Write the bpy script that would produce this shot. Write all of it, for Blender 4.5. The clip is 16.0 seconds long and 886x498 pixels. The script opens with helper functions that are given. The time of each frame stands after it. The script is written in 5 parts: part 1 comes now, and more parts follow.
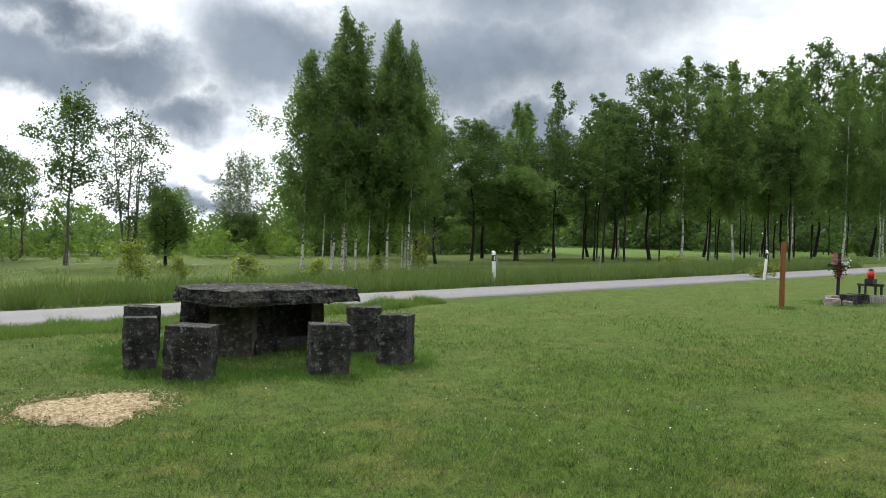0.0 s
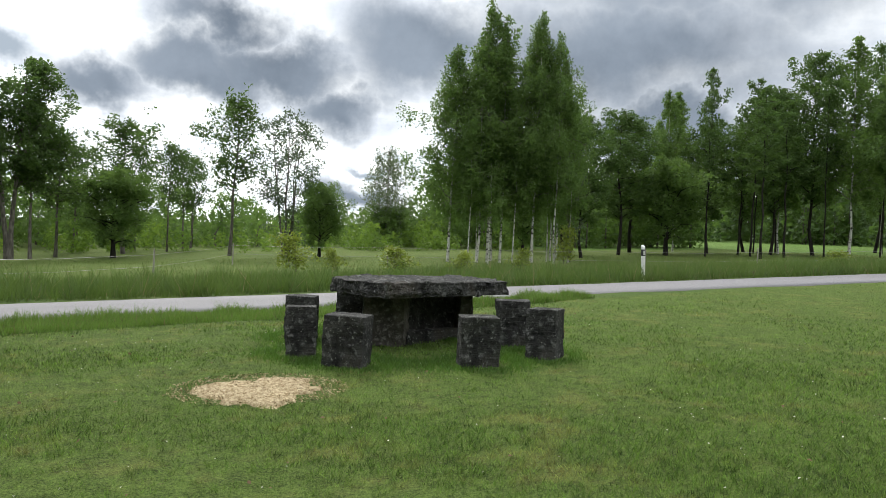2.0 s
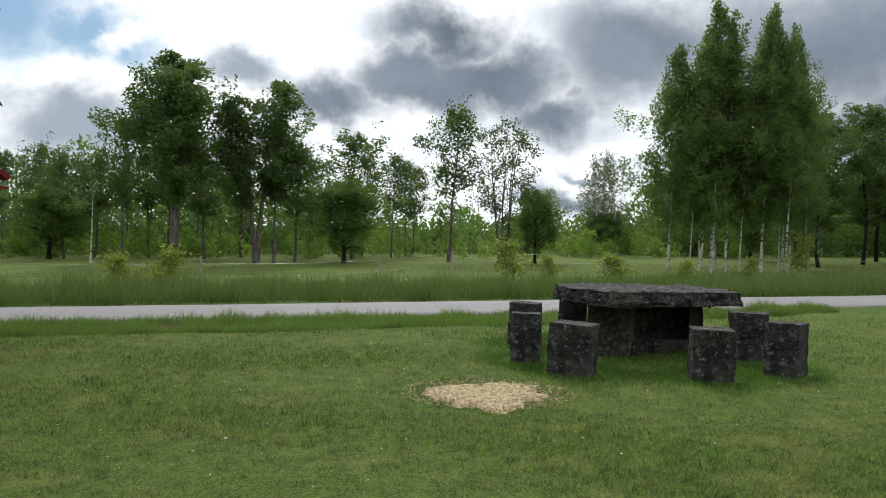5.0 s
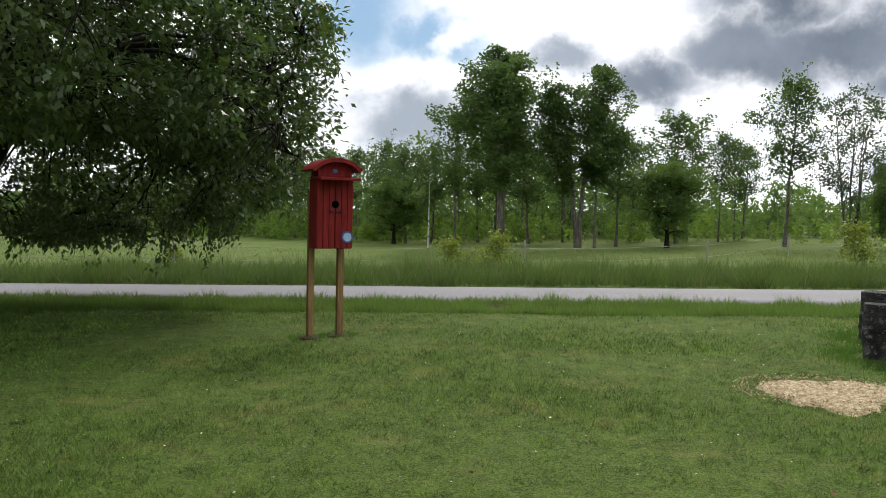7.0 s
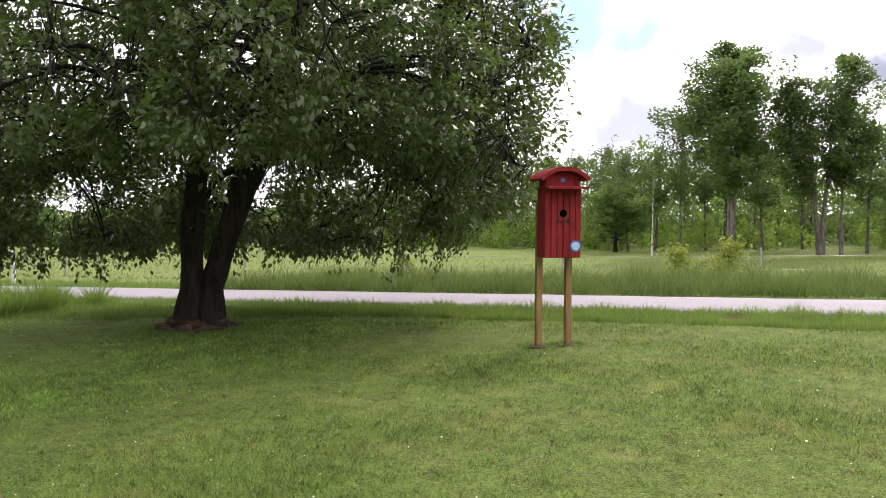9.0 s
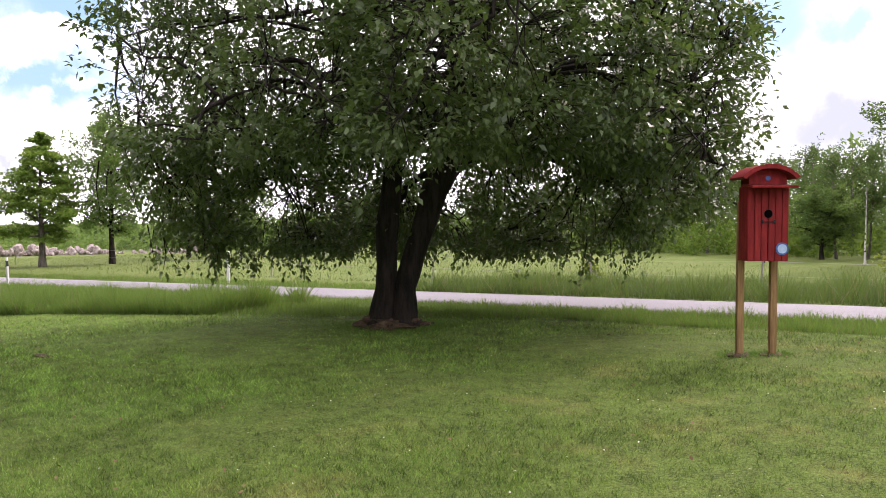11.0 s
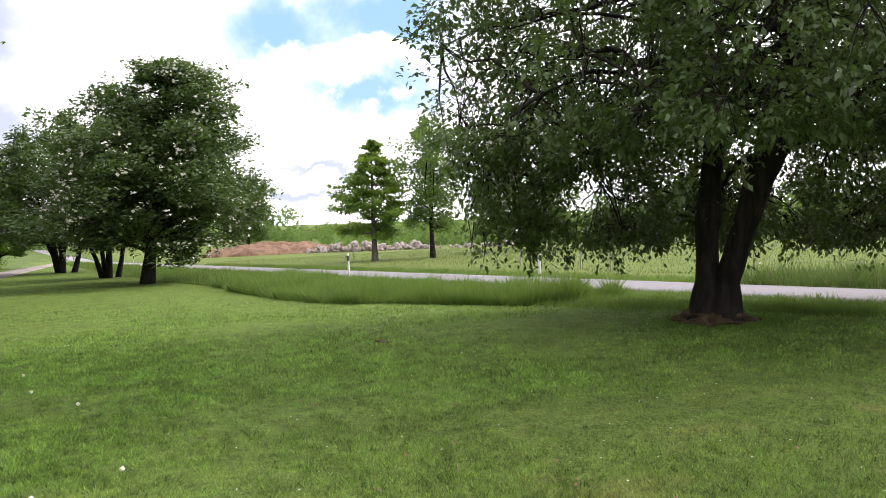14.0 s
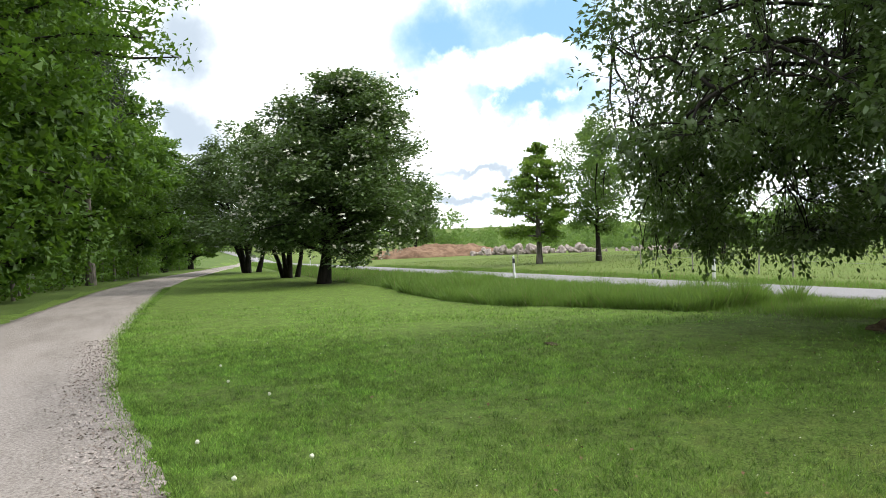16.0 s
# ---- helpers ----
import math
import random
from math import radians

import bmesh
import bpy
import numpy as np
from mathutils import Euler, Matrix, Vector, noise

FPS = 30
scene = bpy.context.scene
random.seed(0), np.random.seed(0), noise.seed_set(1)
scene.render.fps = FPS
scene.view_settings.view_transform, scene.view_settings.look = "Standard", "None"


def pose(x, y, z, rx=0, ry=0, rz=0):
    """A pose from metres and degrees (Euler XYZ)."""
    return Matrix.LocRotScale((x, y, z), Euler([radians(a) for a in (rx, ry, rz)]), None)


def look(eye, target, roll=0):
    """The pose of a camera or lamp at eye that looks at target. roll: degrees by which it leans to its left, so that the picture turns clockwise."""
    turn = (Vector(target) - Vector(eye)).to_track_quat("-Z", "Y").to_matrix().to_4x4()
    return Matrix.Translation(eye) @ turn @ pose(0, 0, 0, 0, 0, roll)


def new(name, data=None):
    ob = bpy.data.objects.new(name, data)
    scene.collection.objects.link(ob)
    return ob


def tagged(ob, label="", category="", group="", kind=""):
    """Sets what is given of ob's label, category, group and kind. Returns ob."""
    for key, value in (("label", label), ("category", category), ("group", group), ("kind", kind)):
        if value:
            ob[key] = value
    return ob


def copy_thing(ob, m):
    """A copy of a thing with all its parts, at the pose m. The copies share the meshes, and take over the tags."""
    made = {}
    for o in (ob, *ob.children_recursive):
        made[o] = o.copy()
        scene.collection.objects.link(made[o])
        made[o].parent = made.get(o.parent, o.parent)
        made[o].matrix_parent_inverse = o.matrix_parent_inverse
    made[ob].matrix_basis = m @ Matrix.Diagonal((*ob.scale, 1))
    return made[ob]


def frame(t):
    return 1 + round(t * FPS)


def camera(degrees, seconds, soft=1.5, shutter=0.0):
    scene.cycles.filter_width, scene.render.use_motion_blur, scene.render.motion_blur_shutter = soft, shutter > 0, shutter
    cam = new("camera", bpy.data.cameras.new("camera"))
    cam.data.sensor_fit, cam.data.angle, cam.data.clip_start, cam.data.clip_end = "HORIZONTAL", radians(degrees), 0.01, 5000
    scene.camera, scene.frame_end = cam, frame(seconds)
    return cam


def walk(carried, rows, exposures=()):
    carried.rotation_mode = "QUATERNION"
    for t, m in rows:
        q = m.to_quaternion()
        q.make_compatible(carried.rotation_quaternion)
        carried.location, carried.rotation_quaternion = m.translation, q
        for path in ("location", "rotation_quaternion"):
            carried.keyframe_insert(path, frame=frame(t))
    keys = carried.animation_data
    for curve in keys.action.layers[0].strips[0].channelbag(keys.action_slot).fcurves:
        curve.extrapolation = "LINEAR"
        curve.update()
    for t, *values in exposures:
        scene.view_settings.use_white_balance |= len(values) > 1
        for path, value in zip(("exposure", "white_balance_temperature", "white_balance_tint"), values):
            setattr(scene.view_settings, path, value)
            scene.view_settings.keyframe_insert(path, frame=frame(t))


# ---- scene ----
cam = camera(58.3, 16.0, 0.8)
PATH = [
    (0, (-0.021, 0.018, 1.509), (1.281, 1.536, 1.501), 1.9),
    (0.5, (-0.044, 0.022, 1.5), (1.192, 1.595, 1.486), 2.0),
    (1, (-0.045, 0.043, 1.502), (1.118, 1.67, 1.478), 2.1),
    (1.5, (-0.058, 0.06, 1.505), (1.024, 1.742, 1.473), 2.2),
    (2, (-0.081, 0.051, 1.513), (0.928, 1.777, 1.475), 2.2),
    (2.5, (-0.102, 0.055, 1.512), (0.836, 1.821, 1.472), 2.0),
    (3, (-0.128, 0.09, 1.52), (0.713, 1.904, 1.483), 2.1),
    (5.3, (-0.201, 0.106, 1.517), (0.217, 2.061, 1.469), 2.1),
    (5.5, (-0.193, 0.126, 1.517), (0.145, 2.097, 1.463), 2.0),
    (6, (-0.181, 0.142, 1.509), (-0.034, 2.135, 1.437), 1.8),
    (6.5, (-0.179, 0.165, 1.505), (-0.229, 2.162, 1.412), 1.7),
    (7, (-0.212, 0.149, 1.503), (-0.483, 2.128, 1.399), 1.3),
    (7.5, (-0.233, 0.177, 1.504), (-0.679, 2.124, 1.4), 0.9),
    (8, (-0.256, 0.16, 1.505), (-0.852, 2.067, 1.41), 0.5),
    (8.5, (-0.282, 0.157, 1.504), (-0.996, 2.023, 1.417), 0.2),
    (8.7, (-0.3, 0.151, 1.51), (-1.048, 2.003, 1.422), 0.2),
    (10.8, (-0.381, 0.114, 1.447), (-1.524, 1.753, 1.371), -0.1),
    (11, (-0.398, 0.113, 1.454), (-1.591, 1.716, 1.379), 0.0),
    (11.5, (-0.443, 0.101, 1.464), (-1.761, 1.603, 1.387), -0.4),
    (12, (-0.465, 0.08, 1.461), (-1.888, 1.484, 1.382), -0.8),
    (12.5, (-0.497, 0.087, 1.462), (-2.005, 1.398, 1.38), -1.2),
    (13, (-0.523, 0.086, 1.45), (-2.105, 1.305, 1.367), -1.4),
    (13.5, (-0.546, 0.076, 1.451), (-2.194, 1.206, 1.367), -1.3),
    (14, (-0.559, 0.061, 1.453), (-2.261, 1.108, 1.37), -1.7),
    (14.5, (-0.568, 0.05, 1.448), (-2.319, 1.014, 1.372), -1.8),
    (15, (-0.563, 0.02, 1.451), (-2.357, 0.902, 1.379), -1.6),
    (15.5, (-0.579, 0.009, 1.444), (-2.419, 0.79, 1.375), -1.8),
    (16, (-0.566, -0.027, 1.447), (-2.446, 0.652, 1.384), -1.9),
]
walk(cam, [(t, look(eye, target, roll)) for t, eye, target, roll in PATH], [(0, -0.04, 6400, 8), (3, -0.12, 6400, 8), (5.5, -0.38, 6400, 8), (6.5, -0.42, 6400, 9), (7, -0.22, 6450, 11), (7.5, 0.12, 6500, 14), (8, 0.57, 6550, 20), (8.5, 0.7, 6600, 24), (11, 0.65, 6650, 30), (13, 0.62, 6600, 26), (14, 0.56, 6550, 20), (15, 0.52, 6450, 12), (16, 0.45, 6450, 8)])

# ---- world, sun, exposure ----
SUN_AZ, SUN_EL = 12.0, 42.0          # degrees from +y towards +x, and above the horizon
SKY_STRENGTH, SUN_POWER = 1.0, 2.5
world = bpy.data.worlds.new("world")
scene.world = world
world.use_nodes = True
wn, wl = world.node_tree.nodes, world.node_tree.links
wn.clear()


def wnode(kind, **values):
    n = wn.new(kind)
    for key, value in values.items():
        n.inputs[int(key[1:])].default_value = value
    return n


def wmath(op, a, b=None, c=None):
    n = wn.new("ShaderNodeMath")
    n.operation = op
    for i, v in enumerate((a, b, c)):
        if v is None:
            continue
        if hasattr(v, "is_linked"):
            wl.new(v, n.inputs[i])
        else:
            n.inputs[i].default_value = v
    return n.outputs[0]


def wramp(value, lo, hi):
    n = wn.new("ShaderNodeMapRange")
    n.interpolation_type = "SMOOTHSTEP"
    wl.new(value, n.inputs[0])
    n.inputs[1].default_value, n.inputs[2].default_value = lo, hi
    return n.outputs[0]


def wmix(fac, a, b):
    n = wn.new("ShaderNodeMix")
    n.data_type = "RGBA"
    for i, v in ((0, fac), (6, a), (7, b)):
        if hasattr(v, "is_linked"):
            wl.new(v, n.inputs[i])
        else:
            n.inputs[i].default_value = v
    return n.outputs[2]


sky = wn.new("ShaderNodeTexSky")
sky.sky_type, sky.sun_disc = "NISHITA", False
sky.sun_elevation, sky.sun_rotation = radians(SUN_EL), radians(SUN_AZ)
coord = wn.new("ShaderNodeTexCoord")
heading = coord.outputs["Generated"]
split = wn.new("ShaderNodeSeparateXYZ")
wl.new(heading, split.inputs[0])
# coordinates on a flat cloud deck
lift = wmath("ADD", wmath("MAXIMUM", split.outputs[2], 0.0), 0.16)
deck = wn.new("ShaderNodeCombineXYZ")
wl.new(wmath("DIVIDE", split.outputs[0], lift), deck.inputs[0])
wl.new(wmath("DIVIDE", split.outputs[1], lift), deck.inputs[1])


def wnoise(scale, detail, shift, source=None):
    m = wn.new("ShaderNodeMapping")
    m.inputs[1].default_value = shift
    wl.new(source or deck.outputs[0], m.inputs[0])
    n = wn.new("ShaderNodeTexNoise")
    n.inputs["Scale"].default_value, n.inputs["Detail"].default_value, n.inputs["Roughness"].default_value = scale, detail, 0.55
    wl.new(m.outputs[0], n.inputs["Vector"])
    return n.outputs[0]


swirl = wn.new("ShaderNodeTexNoise")
swirl.inputs["Scale"].default_value, swirl.inputs["Detail"].default_value, swirl.inputs["Roughness"].default_value = 5.5, 6, 0.6
wl.new(heading, swirl.inputs["Vector"])
shift_ = wn.new("ShaderNodeVectorMath")
shift_.operation = "SUBTRACT"
wl.new(swirl.outputs["Color"], shift_.inputs[0])
shift_.inputs[1].default_value = (0.5, 0.5, 0.5)
scaled_ = wn.new("ShaderNodeVectorMath")
scaled_.operation = "SCALE"
wl.new(shift_.outputs[0], scaled_.inputs[0])
scaled_.inputs["Scale"].default_value = 0.20
bent = wn.new("ShaderNodeVectorMath")
bent.operation = "ADD"
wl.new(heading, bent.inputs[0])
wl.new(scaled_.outputs[0], bent.inputs[1])
bent_z = wn.new("ShaderNodeSeparateXYZ")
wl.new(bent.outputs[0], bent_z.inputs[0])
billow = wnoise(2.6, 7, (3.1, 1.7, 0))
puff = wnoise(8.5, 8, (0.4, 5.2, 2.0), heading)


def cloud(az, el, wide, tall, ragged=0.55):
    """How deep inside a cloud bank, centred at that azimuth (from +y towards +x) and elevation, a heading lies."""
    cx, cy, cz = math.sin(radians(az)) * math.cos(radians(el)), math.cos(radians(az)) * math.cos(radians(el)), math.sin(radians(el))
    m = wn.new("ShaderNodeVectorMath")
    m.operation = "DOT_PRODUCT"
    wl.new(bent.outputs[0], m.inputs[0])
    m.inputs[1].default_value = (math.cos(radians(az)), -math.sin(radians(az)), 0)
    side = wmath("DIVIDE", m.outputs["Value"], math.sin(radians(wide)))
    up = wmath("DIVIDE", wmath("SUBTRACT", bent_z.outputs[2], cz), math.sin(radians(tall)))
    m2 = wn.new("ShaderNodeVectorMath")
    m2.operation = "DOT_PRODUCT"
    wl.new(heading, m2.inputs[0])
    m2.inputs[1].default_value = (cx, cy, cz)
    front = wmath("GREATER_THAN", m2.outputs["Value"], 0.0)
    r2 = wmath("ADD", wmath("MULTIPLY", side, side), wmath("MULTIPLY", up, up))
    depth = wmath("SUBTRACT", 1.0, wmath("SQRT", r2))
    rough = wmath("MULTIPLY", wmath("SUBTRACT", puff, 0.5), ragged * 4.0)
    return wmath("MULTIPLY", wramp(wmath("ADD", depth, rough), -0.30, 0.80), front)


BANKS = [(43, 12.8, 18, 8.0, 0.14), (48, 21, 18, 11, 0.12), (46, 7.2, 14, 3.6, 0.16), (17.5, 11.9, 9.0, 2.9, 0.3), (22.4, 9.6, 5.5, 3.0, 0.3), (29, 12.8, 9, 5.5, 0.2), (7.2, 9.0, 6.2, 2.6, 0.3), (12.5, 10.9, 5.5, 3.0, 0.3), (24.4, 3.2, 4.6, 1.6, 0.3), (13.5, 14.2, 5, 2.6, 0.3), (66, 30, 12, 9)]
grey = None
for bank in BANKS:
    c = cloud(*bank)
    grey = c if grey is None else wmath("MAXIMUM", grey, c)
BLUE = [(-69.5, 13.4, 6.5, 4.4, 0.2), (-63.5, 14.6, 6.5, 5.5, 0.2), (-63.5, 8.6, 6.5, 3.0, 0.25), (-15.5, 13.6, 6.0, 4.4, 0.25), (-64, 21, 8, 5, 0.4), (-9.5, 11.8, 4.0, 2.2, 0.3)]
gap = None
for hole in BLUE:
    c = cloud(*hole)
    gap = c if gap is None else wmath("MAXIMUM", gap, c)
white_c = wmix(wramp(billow, 0.35, 0.7), (1.25, 1.30, 1.40, 1), (1.9, 1.9, 1.9, 1))
grey_c = wmix(wramp(wmath("ADD", wmath("MULTIPLY", swirl.outputs[0], 0.6), wmath("MULTIPLY", puff, 0.4)), 0.28, 0.72), (0.175, 0.215, 0.275, 1), (0.40, 0.46, 0.55, 1))
pale = wmath("MAXIMUM", cloud(-11.0, 6.2, 5.6, 3.0, 0.3), wmath("MAXIMUM", cloud(-0.3, 10.8, 3.4, 1.8, 0.3), wmath("MAXIMUM", cloud(-87.6, 12, 4.6, 4.4, 0.2), cloud(-87.6, 6.8, 3.4, 3.2, 0.2))))
streak = wmath("MAXIMUM", cloud(-66.5, 3.9, 5.0, 0.6, 0.2), wmath("MAXIMUM", cloud(-68, 1.8, 5.0, 0.6, 0.2), cloud(25.5, 5.6, 3.0, 0.6, 0.4)))
pale = wmath("MAXIMUM", pale, streak)
white_c = wmix(pale, white_c, (0.50, 0.57, 0.66, 1))
tinted = wn.new("ShaderNodeMix")
tinted.data_type, tinted.blend_type = "RGBA", "MULTIPLY"
tinted.inputs[0].default_value = 1.0
wl.new(sky.outputs[0], tinted.inputs[6])
tinted.inputs[7].default_value = (0.1, 0.1, 0.1, 1)
clouds = wmix(grey, white_c, grey_c)
blue_c = wmix(0.6, tinted.outputs[2], (0.34, 0.64, 0.95, 1))
wisp = wmath("MAXIMUM", wramp(wnoise(11.0, 7, (2.2, 0.3, 1.0), heading), 0.56, 0.72), wmath("MAXIMUM", cloud(-67.0, 10.7, 4.2, 1.2, 0.45), cloud(-63.6, 11.5, 2.4, 0.9, 0.45)))
open_sky = wmath("MULTIPLY", wmath("MULTIPLY", gap, wmath("SUBTRACT", 1.0, grey)), wmath("SUBTRACT", 1.0, wisp))
final = wmix(open_sky, clouds, blue_c)
back = wn.new("ShaderNodeBackground")
wl.new(final, back.inputs[0])
back.inputs[1].default_value = SKY_STRENGTH
wout = wn.new("ShaderNodeOutputWorld")
wl.new(back.outputs[0], wout.inputs[0])

sun = new("sun", bpy.data.lights.new("sun", "SUN"))
sun.data.energy, sun.data.angle, sun.data.color = SUN_POWER, radians(14), (1.0, 0.95, 0.86)
sd = Vector((math.sin(radians(SUN_AZ)) * math.cos(radians(SUN_EL)), math.cos(radians(SUN_AZ)) * math.cos(radians(SUN_EL)), math.sin(radians(SUN_EL))))
sun.matrix_world = look(sd * 60, (0, 0, 0))


# ---- materials ----
class Mat:
    """A small builder round one node material."""

    def __init__(self, name, rough=0.8, metal=0.0, spec=0.3):
        self.m = bpy.data.materials.new(name)
        self.m.use_nodes = True
        self.n, self.l = self.m.node_tree.nodes, self.m.node_tree.links
        self.b = self.n["Principled BSDF"]
        self.b.inputs["Roughness"].default_value, self.b.inputs["Metallic"].default_value = rough, metal
        self.b.inputs["Specular IOR Level"].default_value = spec
        self.c = self.n.new("ShaderNodeTexCoord")

    def noise(self, scale, detail=4, rough=0.55, stretch=None, source="Object"):
        src = self.c.outputs[source]
        if source == "World":
            src = None
        if stretch:
            mp = self.n.new("ShaderNodeMapping")
            mp.inputs[3].default_value = stretch
            self.l.new(src, mp.inputs[0])
            src = mp.outputs[0]
        t = self.n.new("ShaderNodeTexNoise")
        t.inputs["Scale"].default_value, t.inputs["Detail"].default_value, t.inputs["Roughness"].default_value = scale, detail, rough
        self.l.new(src, t.inputs["Vector"])
        return t.outputs[0]

    def voro(self, scale, feature="F1"):
        t = self.n.new("ShaderNodeTexVoronoi")
        t.feature = feature
        t.inputs["Scale"].default_value = scale
        self.l.new(self.c.outputs["Object"], t.inputs["Vector"])
        return t.outputs[0]

    def ramp(self, v, lo, hi):
        n = self.n.new("ShaderNodeMapRange")
        n.interpolation_type = "SMOOTHSTEP"
        self.l.new(v, n.inputs[0])
        n.inputs[1].default_value, n.inputs[2].default_value = lo, hi
        return n.outputs[0]

    def mix(self, f, a, b):
        n = self.n.new("ShaderNodeMix")
        n.data_type = "RGBA"
        for i, v in ((0, f), (6, a), (7, b)):
            if isinstance(v, tuple):
                n.inputs[i].default_value = (*v, 1)
            elif isinstance(v, (int, float)):
                n.inputs[i].default_value = v
            else:
                self.l.new(v, n.inputs[i])
        return n.outputs[2]

    def island(self):
        return self.n.new("ShaderNodeNewGeometry").outputs["Random Per Island"]

    def which(self):
        return self.n.new("ShaderNodeObjectInfo").outputs["Random"]

    def base(self, v):
        if isinstance(v, tuple):
            self.b.inputs["Base Color"].default_value = (*v, 1)
        else:
            self.l.new(v, self.b.inputs["Base Color"])
        return self

    def bump(self, v, strength=0.4, dist=0.02):
        n = self.n.new("ShaderNodeBump")
        n.inputs["Strength"].default_value, n.inputs["Distance"].default_value = strength, dist
        self.l.new(v, n.inputs["Height"])
        self.l.new(n.outputs[0], self.b.inputs["Normal"])
        return self


def leaf_mat(name, dark, light, through_c, share=0.35, rough=0.55):
    """Leaves: a slightly glossy face and light that comes through it; each leaf takes its own green."""
    k = Mat(name, rough, 0, 0.35)
    col = k.mix(k.ramp(k.noise(0.55, 3), 0.35, 0.65), dark, light)
    col = k.mix(k.ramp(k.island(), 0.0, 1.0), col, k.mix(0.5, light, dark))
    hue = k.n.new("ShaderNodeHueSaturation")
    vary = k.n.new("ShaderNodeMapRange")
    k.l.new(k.island(), vary.inputs[0])
    vary.inputs[3].default_value, vary.inputs[4].default_value = 0.6, 1.35
    k.l.new(vary.outputs[0], hue.inputs["Value"])
    k.l.new(col, hue.inputs["Color"])
    k.base(hue.outputs[0])
    tr = k.n.new("ShaderNodeBsdfTranslucent")
    tr.inputs[0].default_value = (*through_c, 1)
    mx = k.n.new("ShaderNodeMixShader")
    mx.inputs[0].default_value = share
    k.l.new(k.b.outputs[0], mx.inputs[1])
    k.l.new(tr.outputs[0], mx.inputs[2])
    k.l.new(mx.outputs[0], k.n["Material Output"].inputs[0])
    return k.m


def ground_mat(name, a, b, dry, dry_at, soil=0.0):
    """Grass seen from above: blotches of two greens, dry patches, blade-sized grain."""
    k = Mat(name, 0.95, 0, 0.1)
    big, mid, fine = k.noise(0.35, 4), k.noise(2.2, 5, 0.6), k.noise(55, 3, 0.7)
    col = k.mix(k.ramp(big, 0.35, 0.65), a, b)
    col = k.mix(k.ramp(mid, dry_at, dry_at + 0.16), col, dry)
    tiny = k.mix(k.ramp(fine, 0.3, 0.7), tuple(v * 0.45 for v in a), tuple(v * 1.5 for v in b))
    col = k.mix(0.5, col, tiny)
    if soil:
        col = k.mix(k.ramp(k.noise(0.9, 5, 0.65), 0.68, 0.76), col, (0.10, 0.07, 0.045))
    k.base(col)
    k.bump(fine, 0.7, 0.03)
    return k.m




def turf_tone(k, a, b, dry):
    """The mown lawn's colour from place to place: broad drifts, brighter green towards -x, dry patches, hand-sized
    mottling.
    """
    col = k.mix(k.ramp(k.noise(0.32, 4), 0.36, 0.64), a, b)
    sep = k.n.new("ShaderNodeSeparateXYZ")
    k.l.new(k.c.outputs["Object"], sep.inputs[0])
    drift = k.n.new("ShaderNodeMath")
    drift.operation = "MULTIPLY_ADD"
    k.l.new(k.noise(0.5, 3), drift.inputs[0])
    drift.inputs[1].default_value = 6.0
    k.l.new(sep.outputs[0], drift.inputs[2])
    # weight of the brighter, greener colour, growing towards -x
    bright_side = k.ramp(drift.outputs[0], 0.0, -4.5)
    col = k.mix(k.ramp(k.noise(1.1, 5, 0.65), 0.48, 0.62), col, k.mix(bright_side, dry, tuple(0.5 * (u + v) for u, v in zip(b, dry))))
    col = k.mix(bright_side, col, k.mix(0.65, col, (b[0] * 1.05, b[1] * 1.5, b[2] * 1.05)))
    col = k.mix(k.ramp(k.noise(2.6, 4, 0.6), 0.62, 0.40), col, tuple(v * 0.55 for v in a))
    col = k.mix(k.ramp(k.noise(38, 3, 0.6), 0.60, 0.68), col, k.mix(0.45, col, dry))
    dark = k.mix(k.ramp(k.noise(7.5, 5, 0.7), 0.36, 0.62), tuple(v * 0.30 for v in a), tuple(v * 1.35 for v in b))
    fine = k.mix(k.ramp(k.noise(24, 3, 0.7), 0.38, 0.62), tuple(v * 0.35 for v in a), tuple(v * 1.3 for v in b))
    out = k.mix(0.36, k.mix(0.48, col, dark), fine)
    brightened = k.n.new("ShaderNodeHueSaturation")
    brightened.inputs["Value"].default_value, brightened.inputs["Saturation"].default_value = 1.24, 1.0
    k.l.new(out, brightened.inputs["Color"])
    return k.mix(bright_side, out, brightened.outputs[0])


k = Mat("lawn_turf", 0.95, 0, 0.1)
col = turf_tone(k, (0.044, 0.092, 0.014), (0.110, 0.178, 0.031), (0.25, 0.185, 0.078))
grain = k.noise(60, 4, 0.75)
col = k.mix(0.45, col, k.mix(k.ramp(grain, 0.34, 0.66), (0.014, 0.022, 0.006), (0.21, 0.27, 0.07)))
k.base(col).bump(grain, 0.8, 0.03)
M_LAWN = k.m
M_ROUGH = ground_mat("rough_turf", (0.055, 0.095, 0.022), (0.095, 0.135, 0.036), (0.14, 0.125, 0.055), 0.60, 1)
M_PASTURE = ground_mat("pasture_turf", (0.080, 0.122, 0.026), (0.120, 0.160, 0.042), (0.19, 0.155, 0.065), 0.55)
M_FIELD = ground_mat("crop_turf", (0.095, 0.165, 0.034), (0.125, 0.195, 0.048), (0.16, 0.185, 0.06), 0.66)
k = Mat("lawn_blades", 0.6, 0, 0.3)
hue = k.n.new("ShaderNodeHueSaturation")
vary = k.n.new("ShaderNodeMapRange")
k.l.new(k.island(), vary.inputs[0])
vary.inputs[3].default_value, vary.inputs[4].default_value = 0.68, 1.5
k.l.new(vary.outputs[0], hue.inputs["Value"])
k.l.new(turf_tone(k, (0.058, 0.124, 0.019), (0.160, 0.258, 0.047), (0.38, 0.28, 0.12)), hue.inputs["Color"])
k.base(hue.outputs[0])
